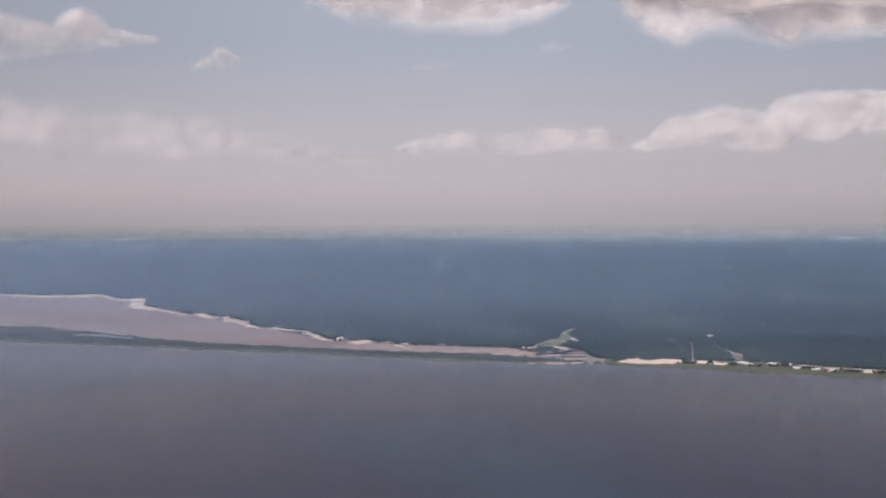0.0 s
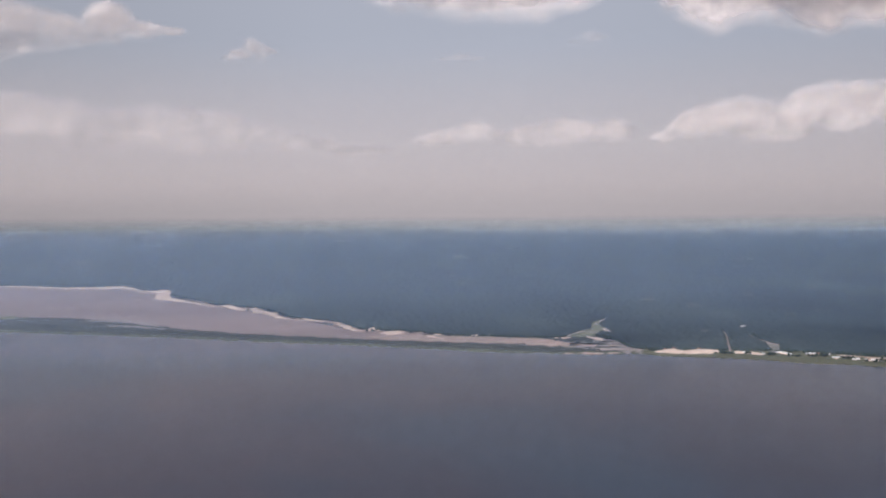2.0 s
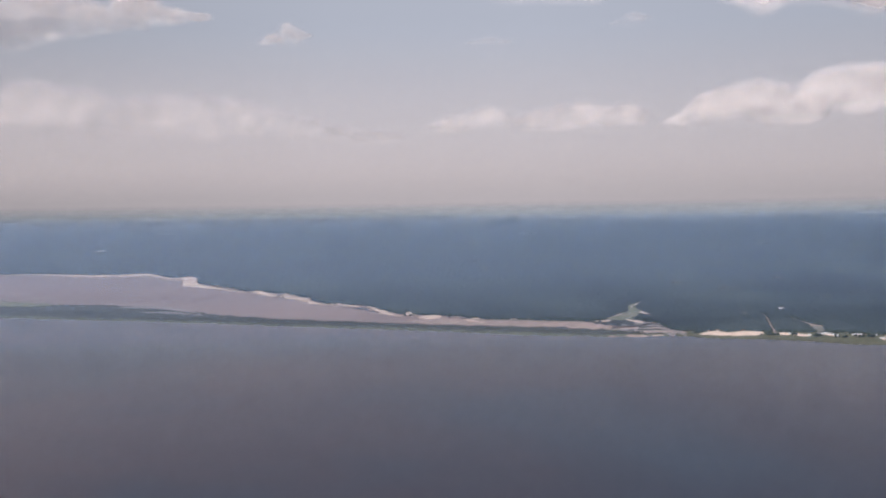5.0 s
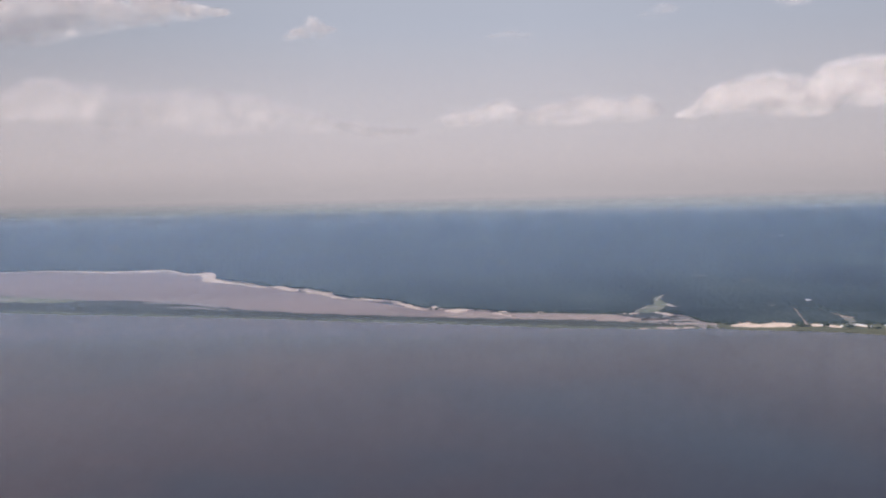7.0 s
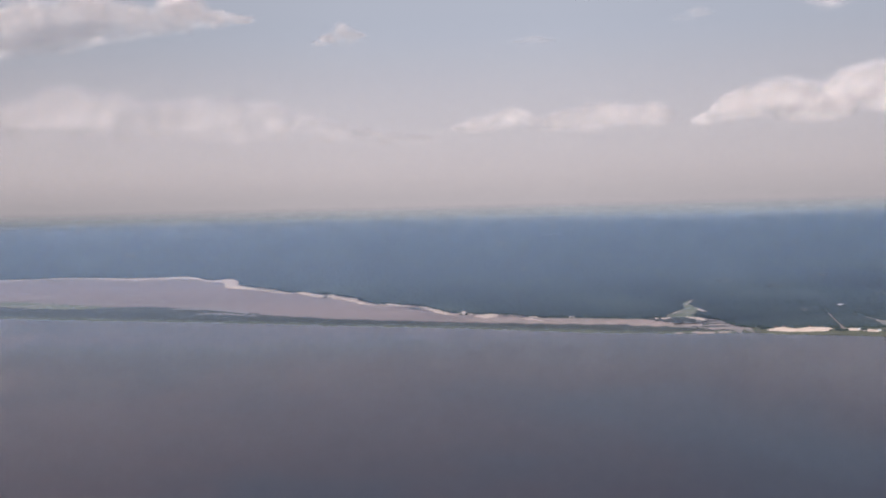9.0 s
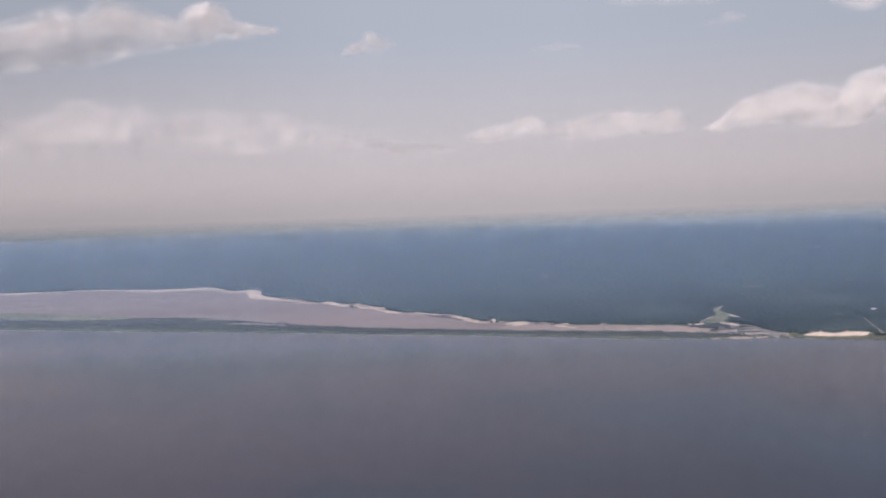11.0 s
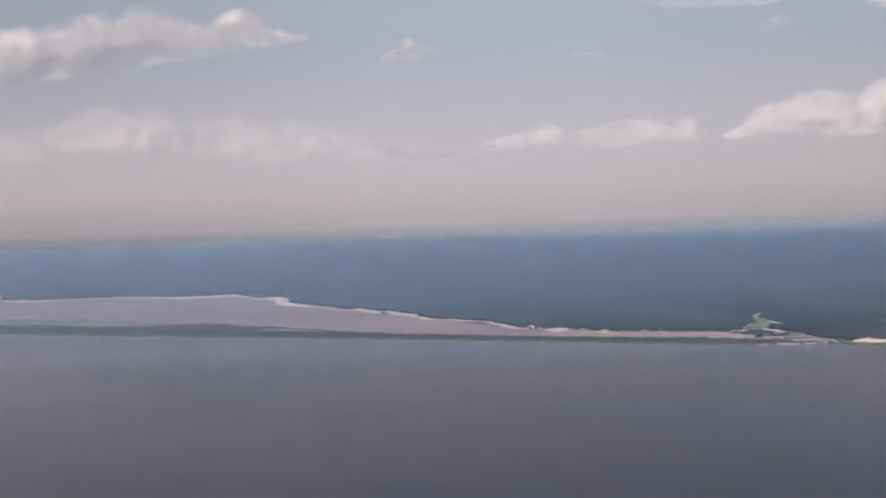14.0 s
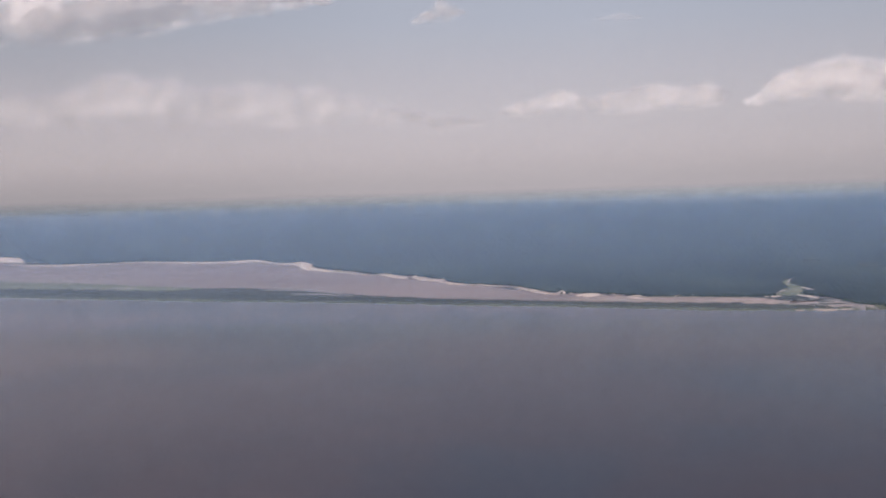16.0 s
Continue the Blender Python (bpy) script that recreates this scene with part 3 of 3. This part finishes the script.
def far_band(name, r0, r1, b0, b1, lift, material, label, category, seed):
    """A ribbon of open water or bare land across the distant plain."""
    bs = np.linspace(radians(b0), radians(b1), 160)
    taper = np.clip(np.minimum(np.arange(160), 159 - np.arange(160)) / 25, 0.05, 1)
    wave = np.array([rough(v * 4000, seed, 500) for v in bs])
    mid, half = (r0 + r1) / 2 + 26 * wave, (r1 - r0) / 2 * taper * (1 + 0.5 * np.array([rough(v * 4000, seed, 160) for v in bs]))
    radii = mid[:, None] + half[:, None] * np.linspace(-1, 1, 4)[None]
    ob = sheet(name, bs, radii, lambda b, r, x, y: rise(r, b) + lift, material)
    return tagged(ob, label, category, kind="structure")


far_band("far_river", 4545, 4630, -46, -2, 7.0, RIVER, "pale river far off before the skyline", "river", 1.0)
far_band("far_river", 4545, 4640, -1, 41, 7.0, RIVER, "pale river far off before the skyline", "river", 2.0)

# ---- sheets painted as haze over the plain ----
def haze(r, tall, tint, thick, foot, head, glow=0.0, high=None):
    """A tinted sheet standing in for haze across the view at that distance: straight, or bent round the plain's rim
    where it is far off.
    """
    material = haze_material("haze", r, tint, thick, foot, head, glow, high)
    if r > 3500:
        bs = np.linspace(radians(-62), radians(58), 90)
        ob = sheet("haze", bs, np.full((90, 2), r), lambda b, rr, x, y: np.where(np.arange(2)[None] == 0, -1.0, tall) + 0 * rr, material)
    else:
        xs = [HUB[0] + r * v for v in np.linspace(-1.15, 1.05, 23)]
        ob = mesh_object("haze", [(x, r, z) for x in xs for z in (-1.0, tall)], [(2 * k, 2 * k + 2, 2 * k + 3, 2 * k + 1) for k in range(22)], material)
    return tagged(ob, "tinted sheet standing in for haze and far sky", "haze", kind="structure")


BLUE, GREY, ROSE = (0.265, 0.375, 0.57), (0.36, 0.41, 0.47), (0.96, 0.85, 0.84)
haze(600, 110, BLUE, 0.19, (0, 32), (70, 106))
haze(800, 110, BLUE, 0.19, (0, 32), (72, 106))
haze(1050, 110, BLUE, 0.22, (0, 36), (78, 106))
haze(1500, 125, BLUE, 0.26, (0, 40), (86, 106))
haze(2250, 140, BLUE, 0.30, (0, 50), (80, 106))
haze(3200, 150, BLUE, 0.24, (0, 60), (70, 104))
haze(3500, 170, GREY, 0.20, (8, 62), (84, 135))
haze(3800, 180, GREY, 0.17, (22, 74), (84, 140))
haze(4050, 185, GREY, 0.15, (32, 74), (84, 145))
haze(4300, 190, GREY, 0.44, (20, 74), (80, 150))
# an added glowing sheet paints the pale band above the skyline
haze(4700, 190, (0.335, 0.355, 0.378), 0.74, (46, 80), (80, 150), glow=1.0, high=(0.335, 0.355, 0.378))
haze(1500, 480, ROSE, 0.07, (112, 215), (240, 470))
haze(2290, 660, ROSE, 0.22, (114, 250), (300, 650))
# an added glowing sheet, painted as the whole sky seen behind the plain
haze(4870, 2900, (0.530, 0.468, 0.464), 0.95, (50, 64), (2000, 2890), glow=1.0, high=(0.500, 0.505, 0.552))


# ---- clouds ----
def cloud(label, depth, columns, grain, seed, dense=0.36, soft=2.2, ragged=1.6, fade=0.5, puffy=7, deep=0.45, base_melt=0.25, sun_bend=0.5, calm=10, clear=0.5, relief=0.4):
    """A cumulus: puffs heaped on a base. columns: x, base and top of each heap, y from depth[0] to depth[1]; grain: the finest puff;
    soft: how slowly its edge fades; fade: how much thinner the base is than the crown."""
    rng = random.Random(seed)
    count, puffs = len(columns), []
    ys = np.linspace(*depth, count)
    for k in range(count * puffy):
        at = k if k < count else (k - count + rng.uniform(-0.3, 0.3) if k < 2 * count else rng.uniform(0, count - 1))
        at = min(max(at, 0.0), count - 1.001)
        c, f = int(at), at % 1
        x, base, top = (p + (q - p) * f for p, q in zip(columns[c], columns[c + 1]))
        y, gap, tall = ys[c] + (ys[c + 1] - ys[c]) * f, columns[c + 1][0] - columns[c][0], top - base
        lift = 0.35 if k < count else (1.0 if k < 2 * count else rng.random() ** 0.7)
        rz = tall * (0.40 if k < count else rng.uniform(0.16, 0.30))
        rx = max(rz * rng.uniform(1.0, 1.4), gap * (0.75 if k < count else 0.42))
        puffs.append((x, y + rng.uniform(-1, 1) * max(tall, gap) * deep * (1 - 0.5 * lift), base + rz + (tall - 2 * rz) * lift, rx, rz))
    bm = bmesh.new()
    x0, y0, z0 = columns[count // 2][0], ys[count // 2], columns[count // 2][1]
    for x, y, z, rx, rz in puffs:
        bmesh.ops.create_icosphere(bm, subdivisions=2, radius=1.75, matrix=Matrix.Translation((x - x0, y - y0, z - z0)) @ Matrix.Diagonal((rx, rx, rz, 1)))
    holder = new("cloud")
    holder.location = (x0, y0, z0)
    tagged(holder, label, "cloud")
    rough_body = part("cloud_heap", bm, None, None)
    re = rough_body.modifiers.new("union", "REMESH")
    re.mode, re.voxel_size = "VOXEL", grain
    sm = rough_body.modifiers.new("soften", "SMOOTH")
    sm.factor, sm.iterations = 0.5, calm
    tex = bpy.data.textures.new("billow", "CLOUDS")
    tex.noise_scale, tex.noise_depth = grain * 9, 2
    di = rough_body.modifiers.new("billow", "DISPLACE")
    di.texture, di.texture_coords, di.strength, di.mid_level = tex, "LOCAL", grain * 3.0, 0.5
    me = bpy.data.meshes.new_from_object(rough_body.evaluated_get(bpy.context.evaluated_depsgraph_get()))
    bpy.data.objects.remove(rough_body)
    me.shade_smooth()
    # how much cloud lies behind each place, along the camera's line of sight from HUB
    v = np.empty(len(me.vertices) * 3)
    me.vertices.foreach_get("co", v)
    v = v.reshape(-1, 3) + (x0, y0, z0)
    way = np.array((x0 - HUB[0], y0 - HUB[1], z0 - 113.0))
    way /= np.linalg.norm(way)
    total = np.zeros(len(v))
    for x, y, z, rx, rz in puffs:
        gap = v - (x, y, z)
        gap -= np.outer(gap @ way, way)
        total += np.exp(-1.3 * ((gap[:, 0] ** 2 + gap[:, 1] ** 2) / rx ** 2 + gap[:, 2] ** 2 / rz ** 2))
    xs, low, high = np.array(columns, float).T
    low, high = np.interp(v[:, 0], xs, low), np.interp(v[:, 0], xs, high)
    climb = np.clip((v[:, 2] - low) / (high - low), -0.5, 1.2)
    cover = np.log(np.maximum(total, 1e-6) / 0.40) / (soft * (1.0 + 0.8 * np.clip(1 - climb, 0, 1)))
    # bases thinned so the grey behind stands in for their shade
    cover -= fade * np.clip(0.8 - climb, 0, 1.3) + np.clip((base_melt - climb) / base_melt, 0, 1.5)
    for name, swell, more, opaque, frayed in (("cloud_body", 0.0, 0.0, dense, ragged), ("cloud_fringe", 0.8, 0.08, dense * 0.4, ragged * 1.3)):
        shell = me if not swell else me.copy()
        if swell:
            turn = np.empty(len(v) * 3)
            me.vertices.foreach_get("normal", turn)
            shell.vertices.foreach_set("co", (v - (x0, y0, z0) + swell * grain * turn.reshape(-1, 3)).ravel())
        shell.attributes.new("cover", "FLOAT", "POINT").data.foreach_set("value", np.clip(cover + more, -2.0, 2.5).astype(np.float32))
        shell.materials.append(cloud_material("cloud", opaque, frayed, grain, sun_bend, clear, relief))
        new(name, shell).parent = holder
    return holder


cloud("long heaped white cumulus cloud with ragged top", (1020, 1200), [(-853, 299, 354), (-819, 299, 365), (-784, 302, 374), (-761, 303, 377), (-736, 303, 380),
      (-706, 307, 373), (-689, 311, 393), (-667, 318, 401), (-644, 323, 397), (-617, 330, 412), (-593, 337, 412), (-566, 344, 407), (-545, 349, 400), (-520, 355, 407),
      (-499, 360, 427), (-484, 362, 405), (-458, 368, 402), (-436, 375, 398), (-412, 386, 397)], 2.4, 1, soft=2.0, ragged=0.75, sun_bend=1.5, fade=0.7, dense=0.28, calm=40, clear=0.55, relief=0.3)
cloud("small lone white puff of cloud", (884, 884), [(-261, 287, 294), (-247, 287, 302), (-233, 287, 313), (-223, 290, 307), (-213, 294, 301)], 1.0, 2, dense=0.28, soft=3.2, ragged=0.6, clear=0.6, sun_bend=1.2, fade=0.0, calm=45)
cloud("bright cloud with a flat base high overhead", (560, 560), [(-80, 261, 284), (-65, 256, 292), (-50, 252, 297), (-31, 249, 301), (-12, 247, 301), (7, 247, 301), (26, 249, 301), (44, 253, 297), (61, 258, 289), (76, 263, 284)], 1.8, 3, fade=0.0, base_melt=0.04, dense=0.36, sun_bend=1.6, ragged=0.6, calm=45, clear=0.5, relief=0.25)
cloud("large cloud with a grey shaded base", (670, 583), [(121, 299, 311), (138, 287, 319), (154, 274, 326), (169, 263, 333), (191, 261, 335), (214, 261, 332), (237, 260, 330), (260, 259, 327), (281, 255, 324), (302, 254, 322), (319, 257, 319), (342, 257, 316), (368, 262, 309)], 2.4, 4, fade=0.0, base_melt=0.08, deep=0.9, dense=0.62, ragged=0.8, calm=25, sun_bend=0.35, clear=0.32)
cloud("heaped cumulus with bright rim and grey base", (2900, 2900), [(669, 379, 404), (718, 366, 433), (767, 360, 472), (815, 353, 491), (874, 353, 517), (932, 353, 528),
      (1000, 357, 523), (1059, 357, 518), (1108, 355, 499), (1146, 363, 479), (1195, 376, 450)], 3.6, 5, dense=0.18, soft=1.8, ragged=2.0, sun_bend=0.0, clear=0.12, calm=3, fade=1.2, puffy=9, relief=1.4)
cloud("towering cumulus with rounded white top", (2960, 2960), [(1181, 424, 524), (1219, 404, 568), (1279, 397, 584), (1339, 397, 576), (1399, 400, 593), (1477, 401, 591),
      (1557, 412, 591), (1636, 410, 570), (1716, 410, 541)], 3.6, 6, dense=0.18, soft=1.8, ragged=2.0, sun_bend=0.0, clear=0.12, calm=3, fade=1.2, puffy=9, relief=1.4)
cloud("row of far pinkish cumulus heaps in haze", (3000, 3000), [(-140, 388, 414), (-79, 373, 437), (-19, 372, 452), (42, 379, 471), (93, 390, 474), (133, 377, 453),
      (193, 368, 448), (253, 367, 467), (314, 365, 479), (384, 364, 492), (444, 367, 471), (504, 370, 465), (554, 375, 484), (614, 388, 452)], 4.5, 7, dense=0.15, soft=2.4, ragged=1.5, puffy=11, sun_bend=0.0, clear=0.2, calm=5, relief=0.8)
cloud("wide bank of hazy cumulus above the plain", (2480, 2480), [(-1773, 325, 489), (-1685, 322, 468), (-1597, 319, 448), (-1527, 316, 445), (-1457, 312, 443),
      (-1403, 310, 470), (-1332, 308, 489), (-1280, 306, 484), (-1228, 304, 468), (-1141, 301, 468), (-1072, 299, 459), (-1003, 296, 446), (-934, 294, 454), (-848, 291, 446),
      (-762, 292, 446), (-677, 292, 436), (-593, 292, 411), (-509, 296, 391), (-425, 303, 366), (-358, 306, 352), (-290, 306, 346), (-215, 309, 340)], 5.0, 8, dense=0.08, soft=2.8, ragged=2.2, fade=0.7, puffy=16, deep=0.8, base_melt=0.45, sun_bend=0.0, clear=0.10, calm=4, relief=1.4)
cloud("faint thin wisp of cloud", (1150, 1150), [(-36, 335, 342), (-18, 334, 347), (-6, 334, 349), (12, 336, 343)], 0.8, 9, dense=0.10, soft=4.0, ragged=0.6, sun_bend=1.6, fade=0.0, base_melt=0.2, clear=0.55, calm=35)
cloud("faint thin wisp of cloud", (755, 755), [(86, 274, 280), (99, 274, 288), (112, 277, 285)], 0.6, 10, dense=0.10, soft=4.0, ragged=0.6, sun_bend=1.6, fade=0.0, base_melt=0.2, clear=0.55, calm=35)


# ---- delta streaks ----
for k, (x, y, rx, ry, stuff) in enumerate([(112, 772, 22, 3.2, "mud"), (122, 790, 17, 3.0, "mud"), (104, 800, 14, 2.4, "mud"), (128, 806, 10, 2.6, "mud"),
                                           (118, 760, 17, 2.0, "sand"), (100, 788, 14, 2.0, "sand"), (132, 780, 9, 2.2, "sand"), (130, 816, 8, 2.5, "sand"), (142, 757, 10, 1.6, "sand")]):
    ring = [(x + rx * math.cos(a), y + ry * math.sin(a)) for a in np.linspace(0, 2 * math.pi, 9)[:-1]]
    if stuff == "mud":
        bank("marsh_islet", ring, 0.50 + 0.008 * k, MARSH, "dark marshy islet in a stream mouth", "islet", wobble=1.5, seed=60 + k)
    else:
        bank("sandbar", ring, 0.50 + 0.008 * k, WET_SAND, "pale thin sandbar in a stream mouth", "sandbar", wobble=1.2, seed=60 + k)


# ---- trees and shrubs ----
def blob(verts, faces, x, y, z, rx, rz, rng):
    """Adds one uneven clump of leaves to the lists."""
    base, n, m = len(verts), 7, 3
    verts.append((x, y, z + rz * rng.uniform(0.8, 1.1)))
    for j in range(1, m + 1):
        a = math.pi * j / (m + 1)
        for k in range(n):
            b, s = 2 * math.pi * (k + 0.5 * j) / n, rng.uniform(0.7, 1.25)
            verts.append((x + rx * s * math.sin(a) * math.cos(b), y + rx * s * math.sin(a) * math.sin(b), z + rz * s * math.cos(a)))
    verts.append((x, y, z - rz * 0.9))
    for k in range(n):
        faces.append((base, base + 1 + k, base + 1 + (k + 1) % n))
        for j in range(m - 1):
            p, q = base + 1 + j * n, base + 1 + (j + 1) * n
            faces.append((p + k, q + k, q + (k + 1) % n, p + (k + 1) % n))
        faces.append((base + 1 + (m - 1) * n + (k + 1) % n, base + 1 + (m - 1) * n + k, base + 1 + m * n))


def make_tree(tall, wide, seed, label):
    rng = random.Random(seed)
    tree = tagged(new("tree"), label, "tree", "trees along the lake shore")
    bm = bmesh.new()
    lean = Vector((rng.uniform(-0.1, 0.1), rng.uniform(-0.1, 0.1), 1))
    limbs = [(Vector((0, 0, -0.2)), lean * tall * 0.7, 0.11)]
    for _ in range(4):
        a = rng.uniform(0, 6.28)
        root = lean * tall * rng.uniform(0.3, 0.55)
        limbs.append((root, root + Vector((math.cos(a) * wide * 0.6, math.sin(a) * wide * 0.6, tall * 0.25)), 0.05))
    for p, q, r in limbs:
        m = Matrix.Translation((p + q) / 2) @ (q - p).to_track_quat("Z", "Y").to_matrix().to_4x4()
        bmesh.ops.create_cone(bm, segments=7, radius1=r, radius2=r * 0.35, depth=(q - p).length, cap_ends=True, matrix=m)
    part("trunk", bm, BARK, tree, "grey-brown trunk with limbs", smooth=True)
    verts, faces = [], []
    for _ in range(46):
        a, u, h = rng.uniform(0, 6.28), math.sqrt(rng.random()), rng.random()
        spread = wide * u * (1.0 - 0.55 * abs(h - 0.4))
        blob(verts, faces, spread * math.cos(a), spread * math.sin(a), tall * (0.38 + 0.58 * h), wide * rng.uniform(0.16, 0.3), wide * rng.uniform(0.12, 0.22), rng)
    mesh_object("crown", verts, faces, LEAF, tree, "dense dark green crown")
    return tree


kinds = [make_tree(3.0, 1.7, 1, "broad dark green tree on the lake shore"), make_tree(3.7, 1.4, 2, "tall dark green tree on the lake shore"),
         make_tree(2.3, 1.5, 3, "low bushy dark green tree on the lake shore")]
rng = random.Random(11)
GROVES = [(214, 728, 5.3, 2.2, 14), (233, 727, 2.6, 2.2, 4), (250, 718, 4.7, 2.2, 8), (271, 711, 4.2, 2.2, 6), (284, 711, 6.3, 2.2, 9), (293, 709, 4.2, 2.2, 7), (306, 699, 5.3, 2.2, 8), (335, 683, 8.9, 2.2, 15), (357, 676, 5.3, 2.2, 9), (263, 709, 3.2, 2.2, 3), (319, 680, 4.2, 2.2, 3), (155, 745, 4.2, 2.2, 4), (-112, 886, 8, 3, 4), (-62, 876, 7, 3, 3)]
first = 0
for gx, gy, wx, wy, count in GROVES:
    for _ in range(count):
        k = rng.randrange(3)
        m = pose(gx + rng.gauss(0, 0.55) * wx, gy + rng.gauss(0, 0.5) * wy, 0.42, 0, 0, rng.uniform(0, 360)) 
        if first < 3:
            kinds[first].matrix_basis = pose(gx + 2.0 * first - 3, gy + 0.5 * first, 0.42)
            first += 1
        else:
            copy_thing(kinds[k], m).scale = (rng.uniform(0.65, 1.05),) * 3

# scrub along the forest's edge, joined
verts, faces = [], []
for _ in range(3600):
    b = rng.uniform(radians(-40), radians(36))
    r = float(front(b)) + rng.gauss(-1.0, 3.0)
    x, y = HUB[0] + r * math.sin(b), HUB[1] + r * math.cos(b)
    if inside(np.array([x]), np.array([y]), MEADOW_PLAN)[0] or min(float(near_line(np.array([x]), np.array([y]), line)[0]) for line in TRACK_LINES) < 3:
        continue
    if any(inside(np.array([x]), np.array([y]), plan)[0] for plan, _ in LAGOON_BEACHES + LAKE_BEACHES):
        continue
    if x > 150 and rng.random() < 0.7:
        continue
    s = rng.uniform(0.5, 1.3) * (1 + max(0, r - 900) / 900)
    blob(verts, faces, x, y, 0.5 + s * 0.6, s, s * 0.85, rng)
tagged(mesh_object("scrub", verts, faces, LEAF), "dark scrub along the edge of the forest", "scrub", kind="stuff")

# tussocks on the spit, joined
verts, faces = [], []
SPIT_MID = [(-1300, 1240), (-960, 1085), (-800, 1030), (-630, 980), (-500, 955), (-420, 928), (-340, 894), (-260, 864), (-160, 832), (-50, 798), (40, 768), (110, 755)]
for _ in range(4200):
    k = rng.randrange(len(SPIT_MID) - 1)
    (x0, y0), (x1, y1), f = SPIT_MID[k], SPIT_MID[k + 1], rng.random()
    wide = 6 + 22 * max(0.0, min(1.0, (-260 - x0) / 300))
    s = rng.uniform(0.35, 0.9) * (0.8 if x0 < -300 else 1.0)
    blob(verts, faces, x0 + (x1 - x0) * f, y0 + (y1 - y0) * f + rng.gauss(0, 0.6) * wide, 0.4 + s * 0.25, s * 1.5, s * 0.6, rng)
tagged(mesh_object("tussocks", verts, faces, MARSH), "low dark tussocks covering the spit", "marsh grass", kind="stuff")


# ---- village ----
def box(bm, x0, y0, z0, x1, y1, z1):
    m = Matrix.Translation(((x0 + x1) / 2, (y0 + y1) / 2, (z0 + z1) / 2)) @ Matrix.Diagonal((x1 - x0, y1 - y0, z1 - z0, 1))
    bmesh.ops.create_cube(bm, size=1, matrix=m)


def make_house(long, deep, tall, roof_mat, label):
    """A low gabled house, its door and windows towards the lake."""
    house = tagged(new("house"), label, "house", "houses of the shore village")
    bm = bmesh.new()
    box(bm, -long / 2, -deep / 2, 0, long / 2, deep / 2, tall)
    bmesh.ops.bevel(bm, geom=bm.edges[:], offset=0.02, segments=1, affect="EDGES")
    part("wall", bm, WALL_PAINT, house, "whitewashed wall")
    bm = bmesh.new()
    e, h, t = 0.22, deep * 0.32, 0.06
    rows = [[bm.verts.new((x, y, z)) for y, z in ((-deep / 2 - e, tall - 0.08), (0, tall + h), (deep / 2 + e, tall - 0.08), (deep / 2 + e, tall - 0.08 - t), (0, tall + h - 2.4 * t), (-deep / 2 - e, tall - 0.08 - t))]
            for x in (-long / 2 - e, long / 2 + e)]
    for k in range(6):
        bm.faces.new((rows[0][k], rows[0][(k + 1) % 6], rows[1][(k + 1) % 6], rows[1][k]))
    for end in rows:
        bm.faces.new((end[0], end[1], end[4], end[5])), bm.faces.new((end[1], end[2], end[3], end[4]))
    bmesh.ops.recalc_face_normals(bm, faces=bm.faces)
    part("roof", bm, roof_mat, house)
    for x in (-long / 2 + 0.012, long / 2 - 0.072):
        bm = bmesh.new()
        ends = [[bm.verts.new((x + w, y, z)) for y, z in ((-deep / 2, tall), (deep / 2, tall), (0, tall + h - 0.16))] for w in (0, 0.06)]
        for e3 in ends:
            bm.faces.new(e3)
        for q in range(3):
            bm.faces.new((ends[0][q], ends[0][(q + 1) % 3], ends[1][(q + 1) % 3], ends[1][q]))
        bmesh.ops.recalc_face_normals(bm, faces=bm.faces)
        part("gable", bm, WALL_PAINT, house)
    bm = bmesh.new()
    box(bm, -0.2, -deep / 2 - 0.03, 0, 0.2, -deep / 2 + 0.01, tall * 0.8)
    part("door", bm, DARK_WOOD, house, "dark wooden door")
    for x in (-long * 0.32, long * 0.32):
        bm = bmesh.new()
        box(bm, x - 0.18, -deep / 2 - 0.025, tall * 0.38, x + 0.18, -deep / 2 + 0.01, tall * 0.75)
        part("window", bm, DARK_WOOD, house, "dark window")
    return house


styles = [make_house(2.1, 1.4, 0.8, TIN_ROOF, "small white house with a pale tin roof"), make_house(1.9, 1.4, 0.8, RUST_ROOF, "small white house with a rusty red roof"),
          make_house(2.8, 1.5, 0.85, TIN_ROOF, "long white house with a pale tin roof")]
SITES = [(260, 731, 0, -8), (264, 734, 2, -5), (266, 731, 0, -2), (267, 727, 0, 1), (268, 721, 2, 4), (284, 725, 0, 7), (287, 726, 2, -7), (291, 726, 0, -4), (293, 725, 1, -1), (301, 721, 0, 2), (298, 705, 0, 5), (301, 704, 2, 8), (310, 695, 0, -6)]
SITES += [(314, 696, 2, -3), (319, 693, 0, 0), (321, 692, 1, 3), (324, 691, 2, 6), (325, 688, 0, -8), (328, 686, 0, -5), (233, 735, 0, -2), (236, 732, 1, 1), (168, 754, 1, 4), (177, 758, 1, 7), (247, 727, 0, -7), (199, 755, 1, -4)]
done = set()
for x, y, k, turn in SITES:
    at = pose(x, y, 0.62, 0, 0, turn - 20)
    if k in done:
        copy_thing(styles[k], at)
    else:
        styles[k].matrix_basis = at
        done.add(k)
